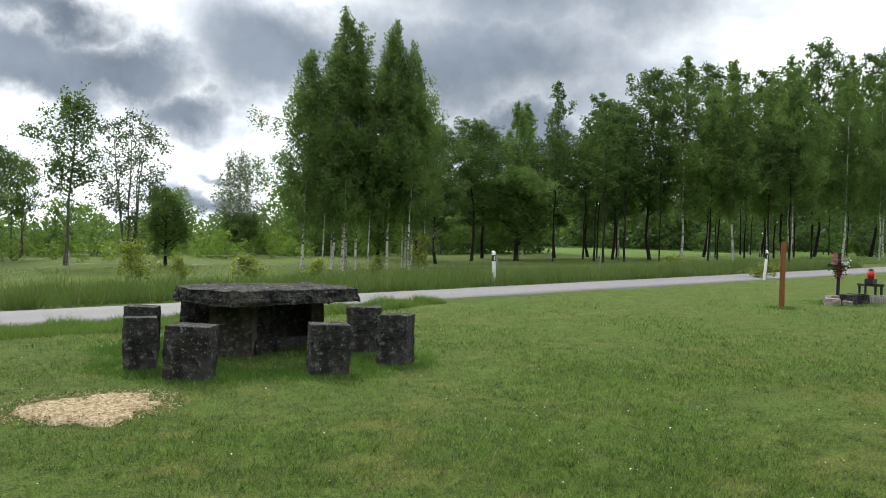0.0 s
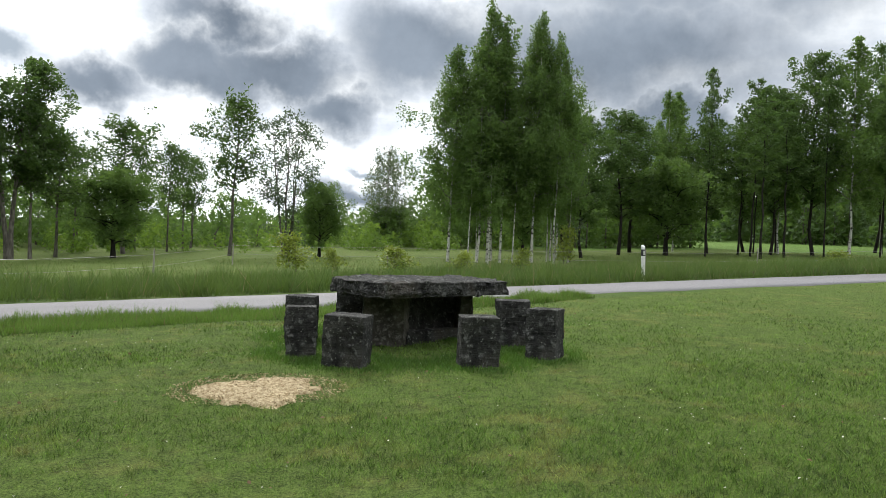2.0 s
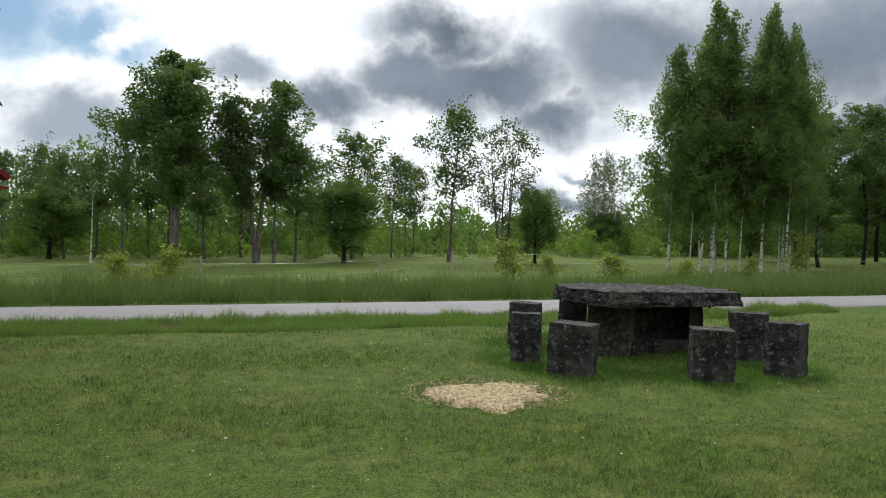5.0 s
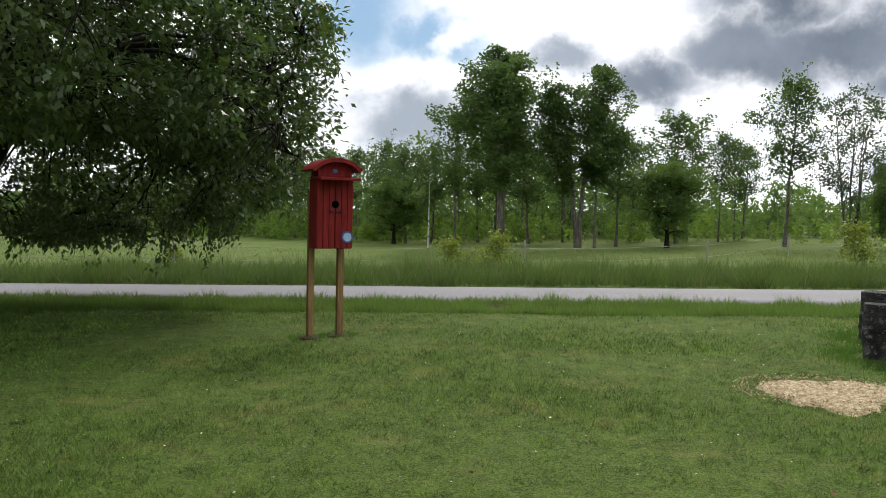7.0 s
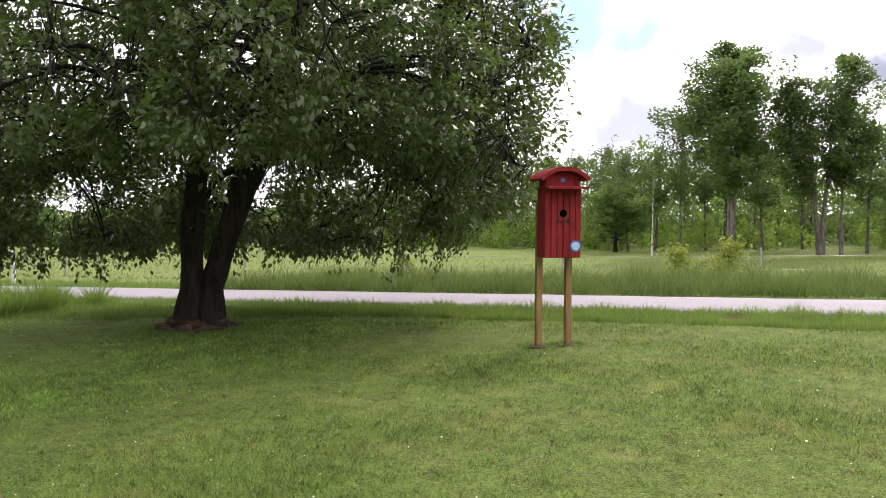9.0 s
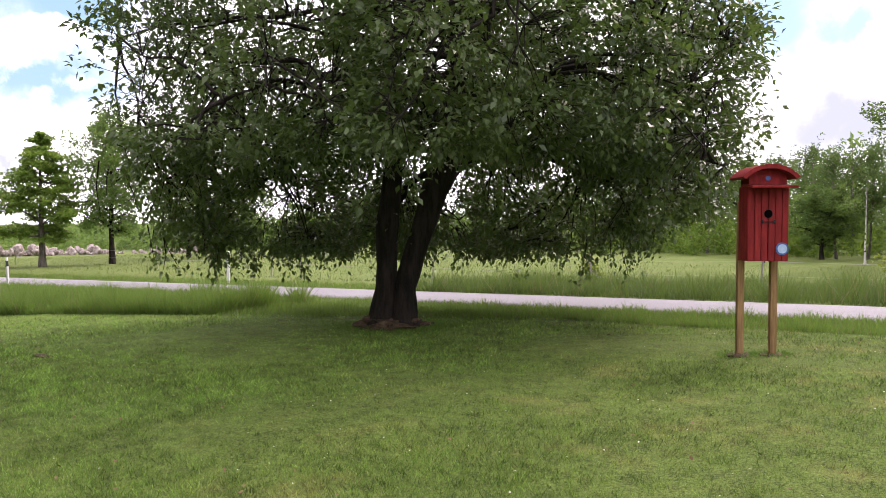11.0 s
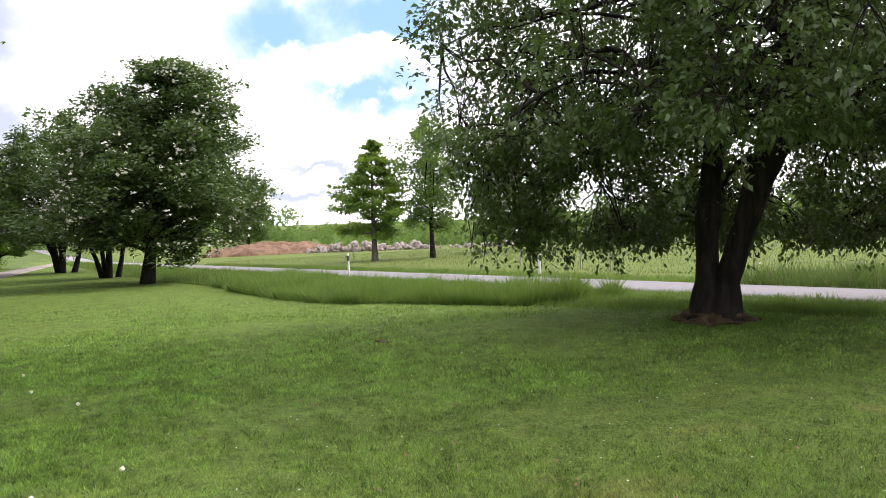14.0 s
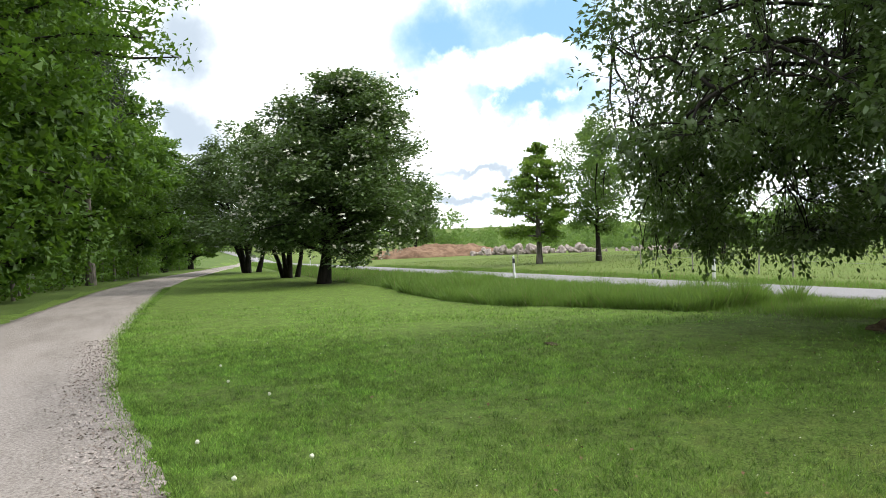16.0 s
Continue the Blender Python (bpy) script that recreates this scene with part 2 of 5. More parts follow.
tr = k.n.new("ShaderNodeBsdfTranslucent")
k.l.new(hue.outputs[0], tr.inputs[0])
mx = k.n.new("ShaderNodeMixShader")
mx.inputs[0].default_value = 0.45
k.l.new(k.b.outputs[0], mx.inputs[1])
k.l.new(tr.outputs[0], mx.inputs[2])
k.l.new(mx.outputs[0], k.n["Material Output"].inputs[0])
M_BLADE = k.m
M_TALL = leaf_mat("tall_blades", (0.064, 0.128, 0.020), (0.145, 0.235, 0.048), (0.17, 0.28, 0.045), 0.42, 0.6)
M_DITCH = leaf_mat("ditch_blades", (0.042, 0.086, 0.016), (0.105, 0.158, 0.034), (0.12, 0.19, 0.035), 0.38, 0.6)
M_GRAZED = leaf_mat("grazed_blades", (0.080, 0.125, 0.026), (0.140, 0.185, 0.050), (0.15, 0.20, 0.045), 0.35, 0.7)
M_CLOVER = leaf_mat("clover", (0.046, 0.105, 0.018), (0.105, 0.185, 0.034), (0.13, 0.26, 0.035), 0.4, 0.5)
M_STRAW = leaf_mat("seed_heads", (0.16, 0.15, 0.07), (0.24, 0.22, 0.11), (0.22, 0.20, 0.09), 0.25, 0.7)
M_BIRCH_LEAF = leaf_mat("birch_leaves", (0.052, 0.098, 0.025), (0.112, 0.172, 0.045), (0.18, 0.30, 0.055), 0.45, 0.65)
M_DARK_LEAF = leaf_mat("wood_leaves", (0.034, 0.070, 0.018), (0.080, 0.130, 0.032), (0.12, 0.21, 0.038), 0.40, 0.65)
M_LIGHT_LEAF = leaf_mat("young_leaves", (0.075, 0.145, 0.022), (0.14, 0.225, 0.038), (0.22, 0.34, 0.045), 0.48)
M_YELLOW_LEAF = leaf_mat("yellow_shrub_leaves", (0.16, 0.22, 0.025), (0.24, 0.29, 0.05), (0.26, 0.32, 0.04))
# grey-green leaves with distance haze put into the colour as extra paleness
M_HAZED_LEAF = leaf_mat("hazed_birch_leaves", (0.10, 0.135, 0.075), (0.18, 0.215, 0.13), (0.22, 0.28, 0.14), 0.45, 0.7)
M_GREY_LEAF = leaf_mat("willow_leaves", (0.060, 0.095, 0.048), (0.11, 0.15, 0.085), (0.11, 0.16, 0.06))
M_NEAR_LEAF = leaf_mat("pear_leaves", (0.028, 0.055, 0.017), (0.102, 0.152, 0.050), (0.12, 0.20, 0.035), 0.32, 0.36)
M_ROWAN_LEAF = leaf_mat("rowan_leaves", (0.036, 0.070, 0.020), (0.105, 0.155, 0.052), (0.11, 0.19, 0.035), 0.3, 0.42)
M_WOOD_EDGE = leaf_mat("maple_leaves", (0.026, 0.068, 0.008), (0.088, 0.165, 0.020), (0.13, 0.25, 0.02), 0.36, 0.6)
M_PINE = leaf_mat("pine_needles", (0.030, 0.048, 0.026), (0.055, 0.070, 0.040), (0.05, 0.07, 0.03), 0.15)
M_BLOSSOM = leaf_mat("blossom", (0.55, 0.56, 0.46), (0.72, 0.72, 0.62), (0.5, 0.5, 0.4), 0.3)


def bark(name, a, b, scale=9, depth=0.03):
    k = Mat(name, 0.9, 0, 0.2)
    n = k.noise(scale, 6, 0.65, (1, 1, 0.22))
    k.base(k.mix(k.ramp(n, 0.3, 0.7), a, b)).bump(n, 0.8, depth)
    return k.m


M_BARK = bark("dark_bark", (0.007, 0.006, 0.005), (0.030, 0.025, 0.021))
M_BARK2 = bark("grey_bark", (0.05, 0.045, 0.038), (0.17, 0.155, 0.13))
k = Mat("birch_bark", 0.7, 0, 0.3)
k.base(k.mix(k.ramp(k.noise(3.2, 5, 0.7, (1, 1, 1.7)), 0.50, 0.58), (0.46, 0.45, 0.41), (0.035, 0.03, 0.026))).bump(k.noise(12, 4), 0.4, 0.01)
M_BIRCH_BARK = k.m

k = Mat("weathered_limestone", 0.92, 0, 0.25)
n1, n2, n3, n4 = k.noise(4.5, 9, 0.72), k.noise(30, 5, 0.7), k.noise(1.6, 4), k.noise(11, 7, 0.7)
col = k.mix(k.ramp(n1, 0.32, 0.68), (0.012, 0.012, 0.012), (0.085, 0.083, 0.078))
col = k.mix(k.ramp(n3, 0.56, 0.70), col, (0.085, 0.076, 0.064))
col = k.mix(k.ramp(n4, 0.54, 0.64), col, (0.17, 0.17, 0.16))
col = k.mix(k.ramp(n2, 0.61, 0.66), col, (0.36, 0.36, 0.33))
crack = k.noise(5, 8, 0.75, (1, 1, 6))
col = k.mix(k.ramp(crack, 0.42, 0.34), col, (0.004, 0.004, 0.004))
k.base(col)
mixed = k.n.new("ShaderNodeMath")
mixed.operation = "ADD"
k.l.new(n4, mixed.inputs[0])
k.l.new(crack, mixed.inputs[1])
k.bump(mixed.outputs[0], 1.0, 0.045)
M_STONE = k.m
# sandy grey stone, made paler to stand in for light caught from the left
k = Mat("lit_grey_upright_stone", 0.92, 0, 0.25)
n1, n4 = k.noise(3.5, 8, 0.7), k.noise(16, 7, 0.7)
k.base(k.mix(k.ramp(n4, 0.5, 0.66), k.mix(k.ramp(n1, 0.32, 0.68), (0.035, 0.031, 0.028), (0.13, 0.118, 0.10)), (0.20, 0.19, 0.17))).bump(n4, 1.0, 0.03)
M_UPRIGHT = k.m
k = Mat("pale_stone", 0.9, 0, 0.25)
k.base(k.mix(k.ramp(k.noise(2.5, 6, 0.7), 0.3, 0.7), (0.17, 0.135, 0.115), (0.42, 0.37, 0.34))).bump(k.noise(20, 5), 0.6, 0.03)
M_PALE = k.m
k = Mat("heaped_earth", 0.95, 0, 0.1)
k.base(k.mix(k.ramp(k.noise(1.2, 7, 0.7), 0.3, 0.7), (0.11, 0.065, 0.042), (0.25, 0.165, 0.11))).bump(k.noise(6, 6), 0.8, 0.1)
M_EARTH = k.m
k = Mat("soil", 0.95, 0, 0.1)
k.base(k.mix(k.ramp(k.noise(14, 6, 0.7), 0.3, 0.7), (0.035, 0.025, 0.016), (0.11, 0.08, 0.05))).bump(k.noise(40, 5), 0.8, 0.02)
M_SOIL = k.m
k = Mat("sawdust", 0.95, 0, 0.15)
k.base(k.mix(k.ramp(k.noise(26, 6, 0.75), 0.35, 0.68), (0.26, 0.18, 0.09), (0.68, 0.57, 0.37))).bump(k.noise(70, 4, 0.7), 0.8, 0.02)
M_DUST = k.m
k = Mat("asphalt", 0.75, 0, 0.3)
n1, n2 = k.noise(0.5, 5, 0.6, (0.12, 1, 1)), k.noise(160, 3, 0.7)
col = k.mix(k.ramp(n1, 0.3, 0.7), (0.15, 0.143, 0.150), (0.22, 0.211, 0.219))
col = k.mix(0.3, col, k.mix(k.ramp(n2, 0.35, 0.65), (0.09, 0.088, 0.09), (0.40, 0.385, 0.39)))
k.base(col).bump(n2, 0.4, 0.01)
M_ROAD = k.m
k = Mat("gravel", 0.95, 0, 0.2)
n1, n2, n3 = k.noise(0.8, 5, 0.6, (0.35, 1.6, 1)), k.noise(38, 5, 0.75), k.noise(120, 2, 0.6)
col = k.mix(k.ramp(n1, 0.35, 0.65), (0.160, 0.135, 0.120), (0.285, 0.245, 0.224))
col = k.mix(0.45, col, k.mix(k.ramp(n2, 0.3, 0.7), (0.09, 0.078, 0.068), (0.52, 0.48, 0.45)))
k.base(col).bump(n2, 0.9, 0.02)
M_GRAVEL = k.m
k = Mat("red_paint", 0.68, 0, 0.15)
n1 = k.noise(7, 6, 0.65, (3, 3, 0.5))
k.base(k.mix(k.ramp(n1, 0.3, 0.75), (0.145, 0.012, 0.012), (0.255, 0.024, 0.022))).bump(k.noise(60, 4, 0.6, (2, 2, 0.15)), 0.25, 0.004)
M_RED = k.m
k = Mat("pressure_treated_timber", 0.8, 0, 0.25)
n1 = k.noise(11, 6, 0.65, (3, 3, 0.25))
k.base(k.mix(k.ramp(n1, 0.3, 0.7), (0.15, 0.088, 0.035), (0.30, 0.19, 0.085))).bump(n1, 0.4, 0.006)
M_TIMBER = k.m
k = Mat("stained_timber", 0.8, 0, 0.25)
n1 = k.noise(11, 6, 0.65, (3, 3, 0.25))
k.base(k.mix(k.ramp(n1, 0.3, 0.7), (0.16, 0.060, 0.020), (0.25, 0.105, 0.040))).bump(n1, 0.4, 0.006)
M_STAINED = k.m
k = Mat("grey_timber", 0.85, 0, 0.2)
n1 = k.noise(11, 6, 0.65, (3, 3, 0.25))
k.base(k.mix(k.ramp(n1, 0.3, 0.7), (0.16, 0.145, 0.125), (0.36, 0.34, 0.30))).bump(n1, 0.4, 0.006)
M_GREYWOOD = k.m


def plain(name, c, rough=0.5, metal=0.0, grain=18):
    k = Mat(name, rough, metal, 0.4)
    k.base(k.mix(k.ramp(k.noise(grain, 5), 0.3, 0.75), tuple(v * 0.78 for v in c), c))
    return k.m


M_WHITE = plain("white_plastic", (0.80, 0.80, 0.78), 0.45, 0, 9)
M_BLACK = plain("black_plastic", (0.018, 0.018, 0.020), 0.5)
M_IRON = plain("dark_iron", (0.03, 0.03, 0.032), 0.55, 0.7)
M_HOLE = Mat("hole_shade_black", 1.0, 0, 0.0).base((0.003, 0.002, 0.002)).m
M_BLUE = plain("blue_enamel", (0.045, 0.13, 0.36), 0.35)
M_PALEBLUE = plain("pale_blue_enamel", (0.40, 0.56, 0.74), 0.35)
M_CANDLE = plain("red_glass", (0.62, 0.02, 0.012), 0.2)
M_PINK = plain("pink_petals", (0.60, 0.25, 0.33), 0.7)
M_WINE = plain("wine_red_petals", (0.16, 0.02, 0.035), 0.7)
M_REFLECT = plain("reflector", (0.75, 0.75, 0.72), 0.25, 0.3)
M_WIRE = plain("galvanised_wire", (0.30, 0.30, 0.30), 0.5, 0.8)
M_TANK = plain("white_sheeting", (0.75, 0.76, 0.78), 0.5)
M_DEAD = plain("dead_leaves", (0.17, 0.105, 0.055), 0.9)


# ---- building helpers ----
def smooth(a, b, v):
    u = np.clip((v - a) / (b - a), 0, 1)
    return u * u * (3 - 2 * u)


def gz(x, y):
    """Height of the ground: it rises gently along the road and drops behind it."""
    x, y = np.asarray(x, float), np.asarray(y, float)
    z = 0.028 * np.clip(x, -110, 150) - 0.65 * smooth(17, 26, y) * smooth(-40, -10, x)
    z = z - 0.07 * np.exp(-((y - 12.6) / 0.5) ** 2) * smooth(14, 4, x) - 0.22 * np.exp(-((y - 18.2) / 1.0) ** 2)
    return z


def lawn_edge(x):
    """Where the mown grass ends, towards the road."""
    return np.interp(x, [-110, -62, -40, -35, -29, -24, -19.5, -17, -16, -13.4, -10.3, -7, 3, 9, 18, 40],
                     [11, 8.6, 7.6, 7.6, 7.8, 7.2, 7.0, 7.5, 8.2, 9.4, 10.4, 11.5, 11.7, 12.4, 13.25, 13.25])


def drive_edge(x):
    """The gravel track's edge on the lawn's side."""
    return np.interp(x, [-140, -93, -52, -40, -26.7, -16.2, -10.1, -6.9, -5.6, -3, 0, 6, 14, 40], [17, 8.6, 1.66, 0.4, -0.36, -0.75, -0.5, -0.15, 0.02, 0.35, 0.45, 0.2, -0.8, -6])


ROAD_NEAR, ROAD_FAR = 13.35, 15.6


def np_mesh(name, verts, faces, mats, index=None, shade=False):
    """A mesh from arrays; every face has the same number of corners."""
    verts, faces = np.asarray(verts, np.float32), np.asarray(faces, np.int32)
    me = bpy.data.meshes.new(name)
    me.vertices.add(len(verts))
    me.vertices.foreach_set("co", verts.ravel())
    me.loops.add(faces.size)
    me.loops.foreach_set("vertex_index", faces.ravel())
    me.polygons.add(len(faces))
    me.polygons.foreach_set("loop_start", np.arange(len(faces), dtype=np.int32) * faces.shape[1])
    for m in mats:
        me.materials.append(m)
    if index is not None:
        me.polygons.foreach_set("material_index", np.asarray(index, np.int32))
    if shade:
        me.polygons.foreach_set("use_smooth", np.ones(len(faces), bool))
    me.update(calc_edges=True)
    me.validate()
    return me


def part(name, bm, material, parent, label="", smooth_on=False, at=None):
    """Links a bmesh as one mesh object under a thing or a part."""
    me = bpy.data.meshes.new(name)
    bm.to_mesh(me)
    bm.free()
    me.materials.append(material)
    if smooth_on:
        for p in me.polygons:
            p.use_smooth = True
    ob = new(name, me)
    ob.parent = parent
    if at is not None:
        ob.matrix_basis = at
    return tagged(ob, label)


def part_np(name, me, parent, label=""):
    ob = new(name, me)
    ob.parent = parent
    return tagged(ob, label)


def thing(name, m, label, category, group="", kind=""):
    ob = new(name)
    ob.matrix_basis = m
    ob.empty_display_size = 0.2
    return tagged(ob, label, category, group, kind)


def box(x0, y0, z0, x1, y1, z1, bevel=0.0, m=None, bm=None):
    bm = bm or bmesh.new()
    made = bmesh.ops.create_cube(bm, size=1)["verts"]
    bmesh.ops.scale(bm, vec=(x1 - x0, y1 - y0, z1 - z0), verts=made)
    bmesh.ops.translate(bm, vec=((x0 + x1) / 2, (y0 + y1) / 2, (z0 + z1) / 2), verts=made)
    if bevel:
        edges = list({e for v in made for e in v.link_edges})
        got = bmesh.ops.bevel(bm, geom=edges, offset=bevel, segments=2, affect="EDGES", profile=0.6)
        made = list({v for f in got["faces"] for v in f.verts} | {v for v in made if v.is_valid})
    if m is not None:
        bmesh.ops.transform(bm, matrix=m, verts=[v for v in made if v.is_valid])
    return bm


def cyl(r0, r1, z0, z1, sides=16, m=None, bm=None):
    bm = bm or bmesh.new()
    made = bmesh.ops.create_cone(bm, cap_ends=True, segments=sides, radius1=r0, radius2=r1, depth=z1 - z0)["verts"]
    bmesh.ops.translate(bm, vec=(0, 0, (z0 + z1) / 2), verts=made)
    if m is not None:
        bmesh.ops.transform(bm, matrix=m, verts=made)
    return bm


def rock(corners, z0, z1, seed, rough=0.03, cuts=5, soft=0.02):
    """A hewn block over a quadrilateral plan: split faces, chipped edges."""
    bm = bmesh.new()
    lo = [bm.verts.new((x, y, z0)) for x, y in corners]
    hi = [bm.verts.new((x, y, z1)) for x, y in corners]
    bm.faces.new(lo[::-1])
    bm.faces.new(hi)
    n = len(corners)
    for i in range(n):
        bm.faces.new((lo[i], lo[(i + 1) % n], hi[(i + 1) % n], hi[i]))
    bmesh.ops.recalc_face_normals(bm, faces=bm.faces)
    bmesh.ops.bevel(bm, geom=list(bm.edges), offset=soft, segments=2, affect="EDGES", profile=0.55)
    bmesh.ops.triangulate(bm, faces=bm.faces)
    for _ in range(5):
        long = [e for e in bm.edges if e.calc_length() > cuts]
        if long:
            bmesh.ops.subdivide_edges(bm, edges=long, cuts=1)
            bmesh.ops.triangulate(bm, faces=bm.faces)
    for _ in range(2):
        long = [e for e in bm.edges if e.calc_length() > cuts]
        if long:
            bmesh.ops.subdivide_edges(bm, edges=long, cuts=1)
            bmesh.ops.triangulate(bm, faces=bm.faces)
    bm.normal_update()
    off = Vector((seed * 3.7, seed * 1.9, seed * 5.3))
    for v in bm.verts:
        p = v.co + off
        d = noise.fractal(p * 3.2, 1.0, 2.0, 4) * rough + noise.fractal(p * 13, 0.8, 2.0, 4) * rough * 0.5 - 1.3 * rough * max(0.0, noise.noise(p * 7.0) - 0.42)
        strata = noise.noise(Vector((p.x * 0.6, p.y * 0.6, p.z * 22))) * rough * 0.35
        v.co += v.normal * (d + strata) * (0.35 if abs(v.normal.z) > 0.8 else 1.0)
    return bm


# ---- the ground ----
def axis(lo, hi, near_lo, near_hi, step, grow=1.16):
    mid = list(np.arange(near_lo, near_hi + 1e-6, step))
    out, s = [], step
    v = near_hi
    while v < hi:
        s *= grow
        v += s
        out.append(v)
    back_, s, v = [], step, near_lo
    while v > lo:
        s *= grow
        v -= s
        back_.append(v)
    return np.array(back_[::-1] + mid + out)


gx, gy = axis(-700, 700, -36, 34, 0.33), axis(-450, 700, -3, 27, 0.3)
X, Y = np.meshgrid(gx, gy)
Z = gz(X, Y)
wave = np.array([noise.fractal(Vector((a * 0.35, b * 0.35, 0.0)), 1.0, 2.0, 3) for a, b in zip(X.ravel(), Y.ravel())]).reshape(X.shape)
Z = Z + wave * 0.035 * smooth(60, 20, np.hypot(X, Y))
on_track = smooth(-0.05, -0.4, Y - drive_edge(X)) * smooth(-3.1, -2.7, Y - drive_edge(X))
on_road = smooth(0.0, -0.35, np.abs(Y - 14.47) - 1.12)
Z = Z - 0.05 * np.maximum(on_track, on_road)
nx, ny = len(gx), len(gy)
idx = np.arange(nx * ny).reshape(ny, nx)
quads = np.stack([idx[:-1, :-1], idx[:-1, 1:], idx[1:, 1:], idx[1:, :-1]], -1).reshape(-1, 4)
cx, cy = (gx[:-1] + gx[1:]) / 2, (gy[:-1] + gy[1:]) / 2
CX, CY = np.meshgrid(cx, cy)
region = np.zeros(CX.shape, int)
region[(CY > lawn_edge(CX)) & (CY < 24)] = 1
region[CY >= 24] = 2
region[(CY >= 18.5) & (CX < -12)] = 2
region[(CX > 62) & (CY > 24) | (CX > 42) & (CY > 52)] = 3
region[CY < drive_edge(CX) - 3.6] = 1
ground = new("ground", np_mesh("ground", np.stack([X, Y, Z], -1).reshape(-1, 3), quads, [M_LAWN, M_ROUGH, M_PASTURE, M_FIELD], region.ravel(), True))
tagged(ground, "mown lawn, rough verge and open pasture grass", "ground", kind="structure")


def strip(name, xs, lo, hi, lift_, mat, label, category, across=6):
    rows, n = [], across + 1
    for x_, a, b in zip(xs, lo, hi):
        for j in range(n):
            u = min(1.0, max(0.0, (j - 1) / (across - 2)))
            u += 0.012 * ((j == across) - (j == 0))
            y_ = a + (b - a) * u
            rows.append((x_, y_, float(gz(x_, min(max(y_, -40), 16.4))) + lift_ + 0.03 * math.sin(math.pi * u) - (0.09 if j in (0, across) else 0.0)))
    i = np.arange(len(xs) * n).reshape(len(xs), n)
    q = np.stack([i[:-1, :-1], i[1:, :-1], i[1:, 1:], i[:-1, 1:]], -1).reshape(-1, 4)
    ob = new(name, np_mesh(name, rows, q, [mat], None, True))
    return tagged(ob, label, category, kind="structure")


rx_ = np.concatenate([np.linspace(-400, -60, 40), np.linspace(-58, 58, 160), np.linspace(62, 400, 40)])
edge_n = np.array([ROAD_NEAR + 0.09 * noise.noise(Vector((v * 0.7, 0, 0))) for v in rx_])
edge_f = np.array([ROAD_FAR + 0.09 * noise.noise(Vector((v * 0.7, 9, 0))) for v in rx_])
strip("road", rx_, edge_n, edge_f, 0.012, M_ROAD, "pale grey worn asphalt country road", "road", 8)
dx_ = np.concatenate([np.linspace(-120, -40, 50), np.linspace(-39.5, 16, 420), np.linspace(17, 40, 20)])
de = drive_edge(dx_) + np.array([0.10 * noise.fractal(Vector((v * 1.3, 3, 0)), 1, 2, 3) + 0.07 * noise.fractal(Vector((v * 5, 8, 0)), 1, 2, 3) for v in dx_])
strip("gravel_track", dx_, de - np.interp(dx_, [-120, -90, -60, 40], [1.6, 2.2, 3.0, 3.1]), de, 0.006, M_GRAVEL, "pale pinkish gravel track with wheel ruts", "track", 12)


# ---- grass ----
rng = np.random.default_rng(7)


def blades(name, x, y, h, w, mats, label, lean_=0.35, split_=None, z=None):
    """Many single grass blades: one bent triangle each, joined as stuff."""
    n = len(x)
    z = gz(x, y) if z is None else z
    a = rng.uniform(0, 2 * math.pi, n)
    t = rng.uniform(0, 2 * math.pi, n)
    ln = rng.uniform(0.1, 1.0, n) * lean_ * h
    p0 = np.stack([x - np.cos(a) * w / 2, y - np.sin(a) * w / 2, z - 0.01], -1)
    p1 = np.stack([x + np.cos(a) * w / 2, y + np.sin(a) * w / 2, z - 0.01], -1)
    p2 = np.stack([x + np.cos(t) * ln, y + np.sin(t) * ln, z + h], -1)
    v = np.stack([p0, p1, p2], 1).reshape(-1, 3)
    ob = new(name, np_mesh(name, v, np.arange(3 * n).reshape(-1, 3), mats, split_))
    return tagged(ob, label, "grass", kind="stuff")


SEATS = [(3.35, 7.79), (4.61, 7.18), (3.16, 8.62), (3.59, 9.83), (4.52, 10.22), (5.49, 7.28), (5.69, 8.16)]
SAND = (2.10, 6.93)


def lawn_ok(x, y):
    ok = (y < lawn_edge(x) + 0.1) & (y > drive_edge(x) - 0.05 - 0.25 * rng.random(len(x)) ** 2)
    ok &= ((x - SAND[0]) / 0.62) ** 2 + ((y - SAND[1]) / 0.60) ** 2 > rng.uniform(0.75, 1.15, len(x))
    return ok


def lawn_grass(n, mid, wide, deep, h0, h1, w):
    """Mown blades, densest along the track's side of the lawn and thinning away from it."""
    x = rng.normal(mid, wide, n)
    y = drive_edge(x) + rng.exponential(deep, n)
    keep = lawn_ok(x, y) & (x > -34) & (x < 26)
    x, y = x[keep], y[keep]
    tuft = np.array([noise.noise(Vector((a * 6, b * 6, 0))) for a, b in zip(x, y)]) * 0.8 + 0.5
    h = rng.uniform(h0, h1, len(x)) * np.clip(0.25 + 1.5 * tuft, 0.25, 2.0)
    far_ = np.hypot(x, y)
    return blades("lawn_grass", x, y, h, rng.uniform(0.7, 1.3, len(x)) * np.clip(w * far_ / 6, w, w * 2.2), [M_BLADE], "short mown green lawn blades", 1.7)


lawn_grass(490000, -1.5, 7.6, 5.2, 0.017, 0.044, 0.0075)
fx = rng.uniform(-40, 8, 16000)
fy = drive_edge(fx) + rng.normal(0.0, 0.10, 16000)
blades("track_fringe_grass", fx, fy, rng.uniform(0.02, 0.08, 16000), rng.uniform(0.006, 0.014, 16000), [M_BLADE], "ragged grass fringe along the gravel track", 1.2)
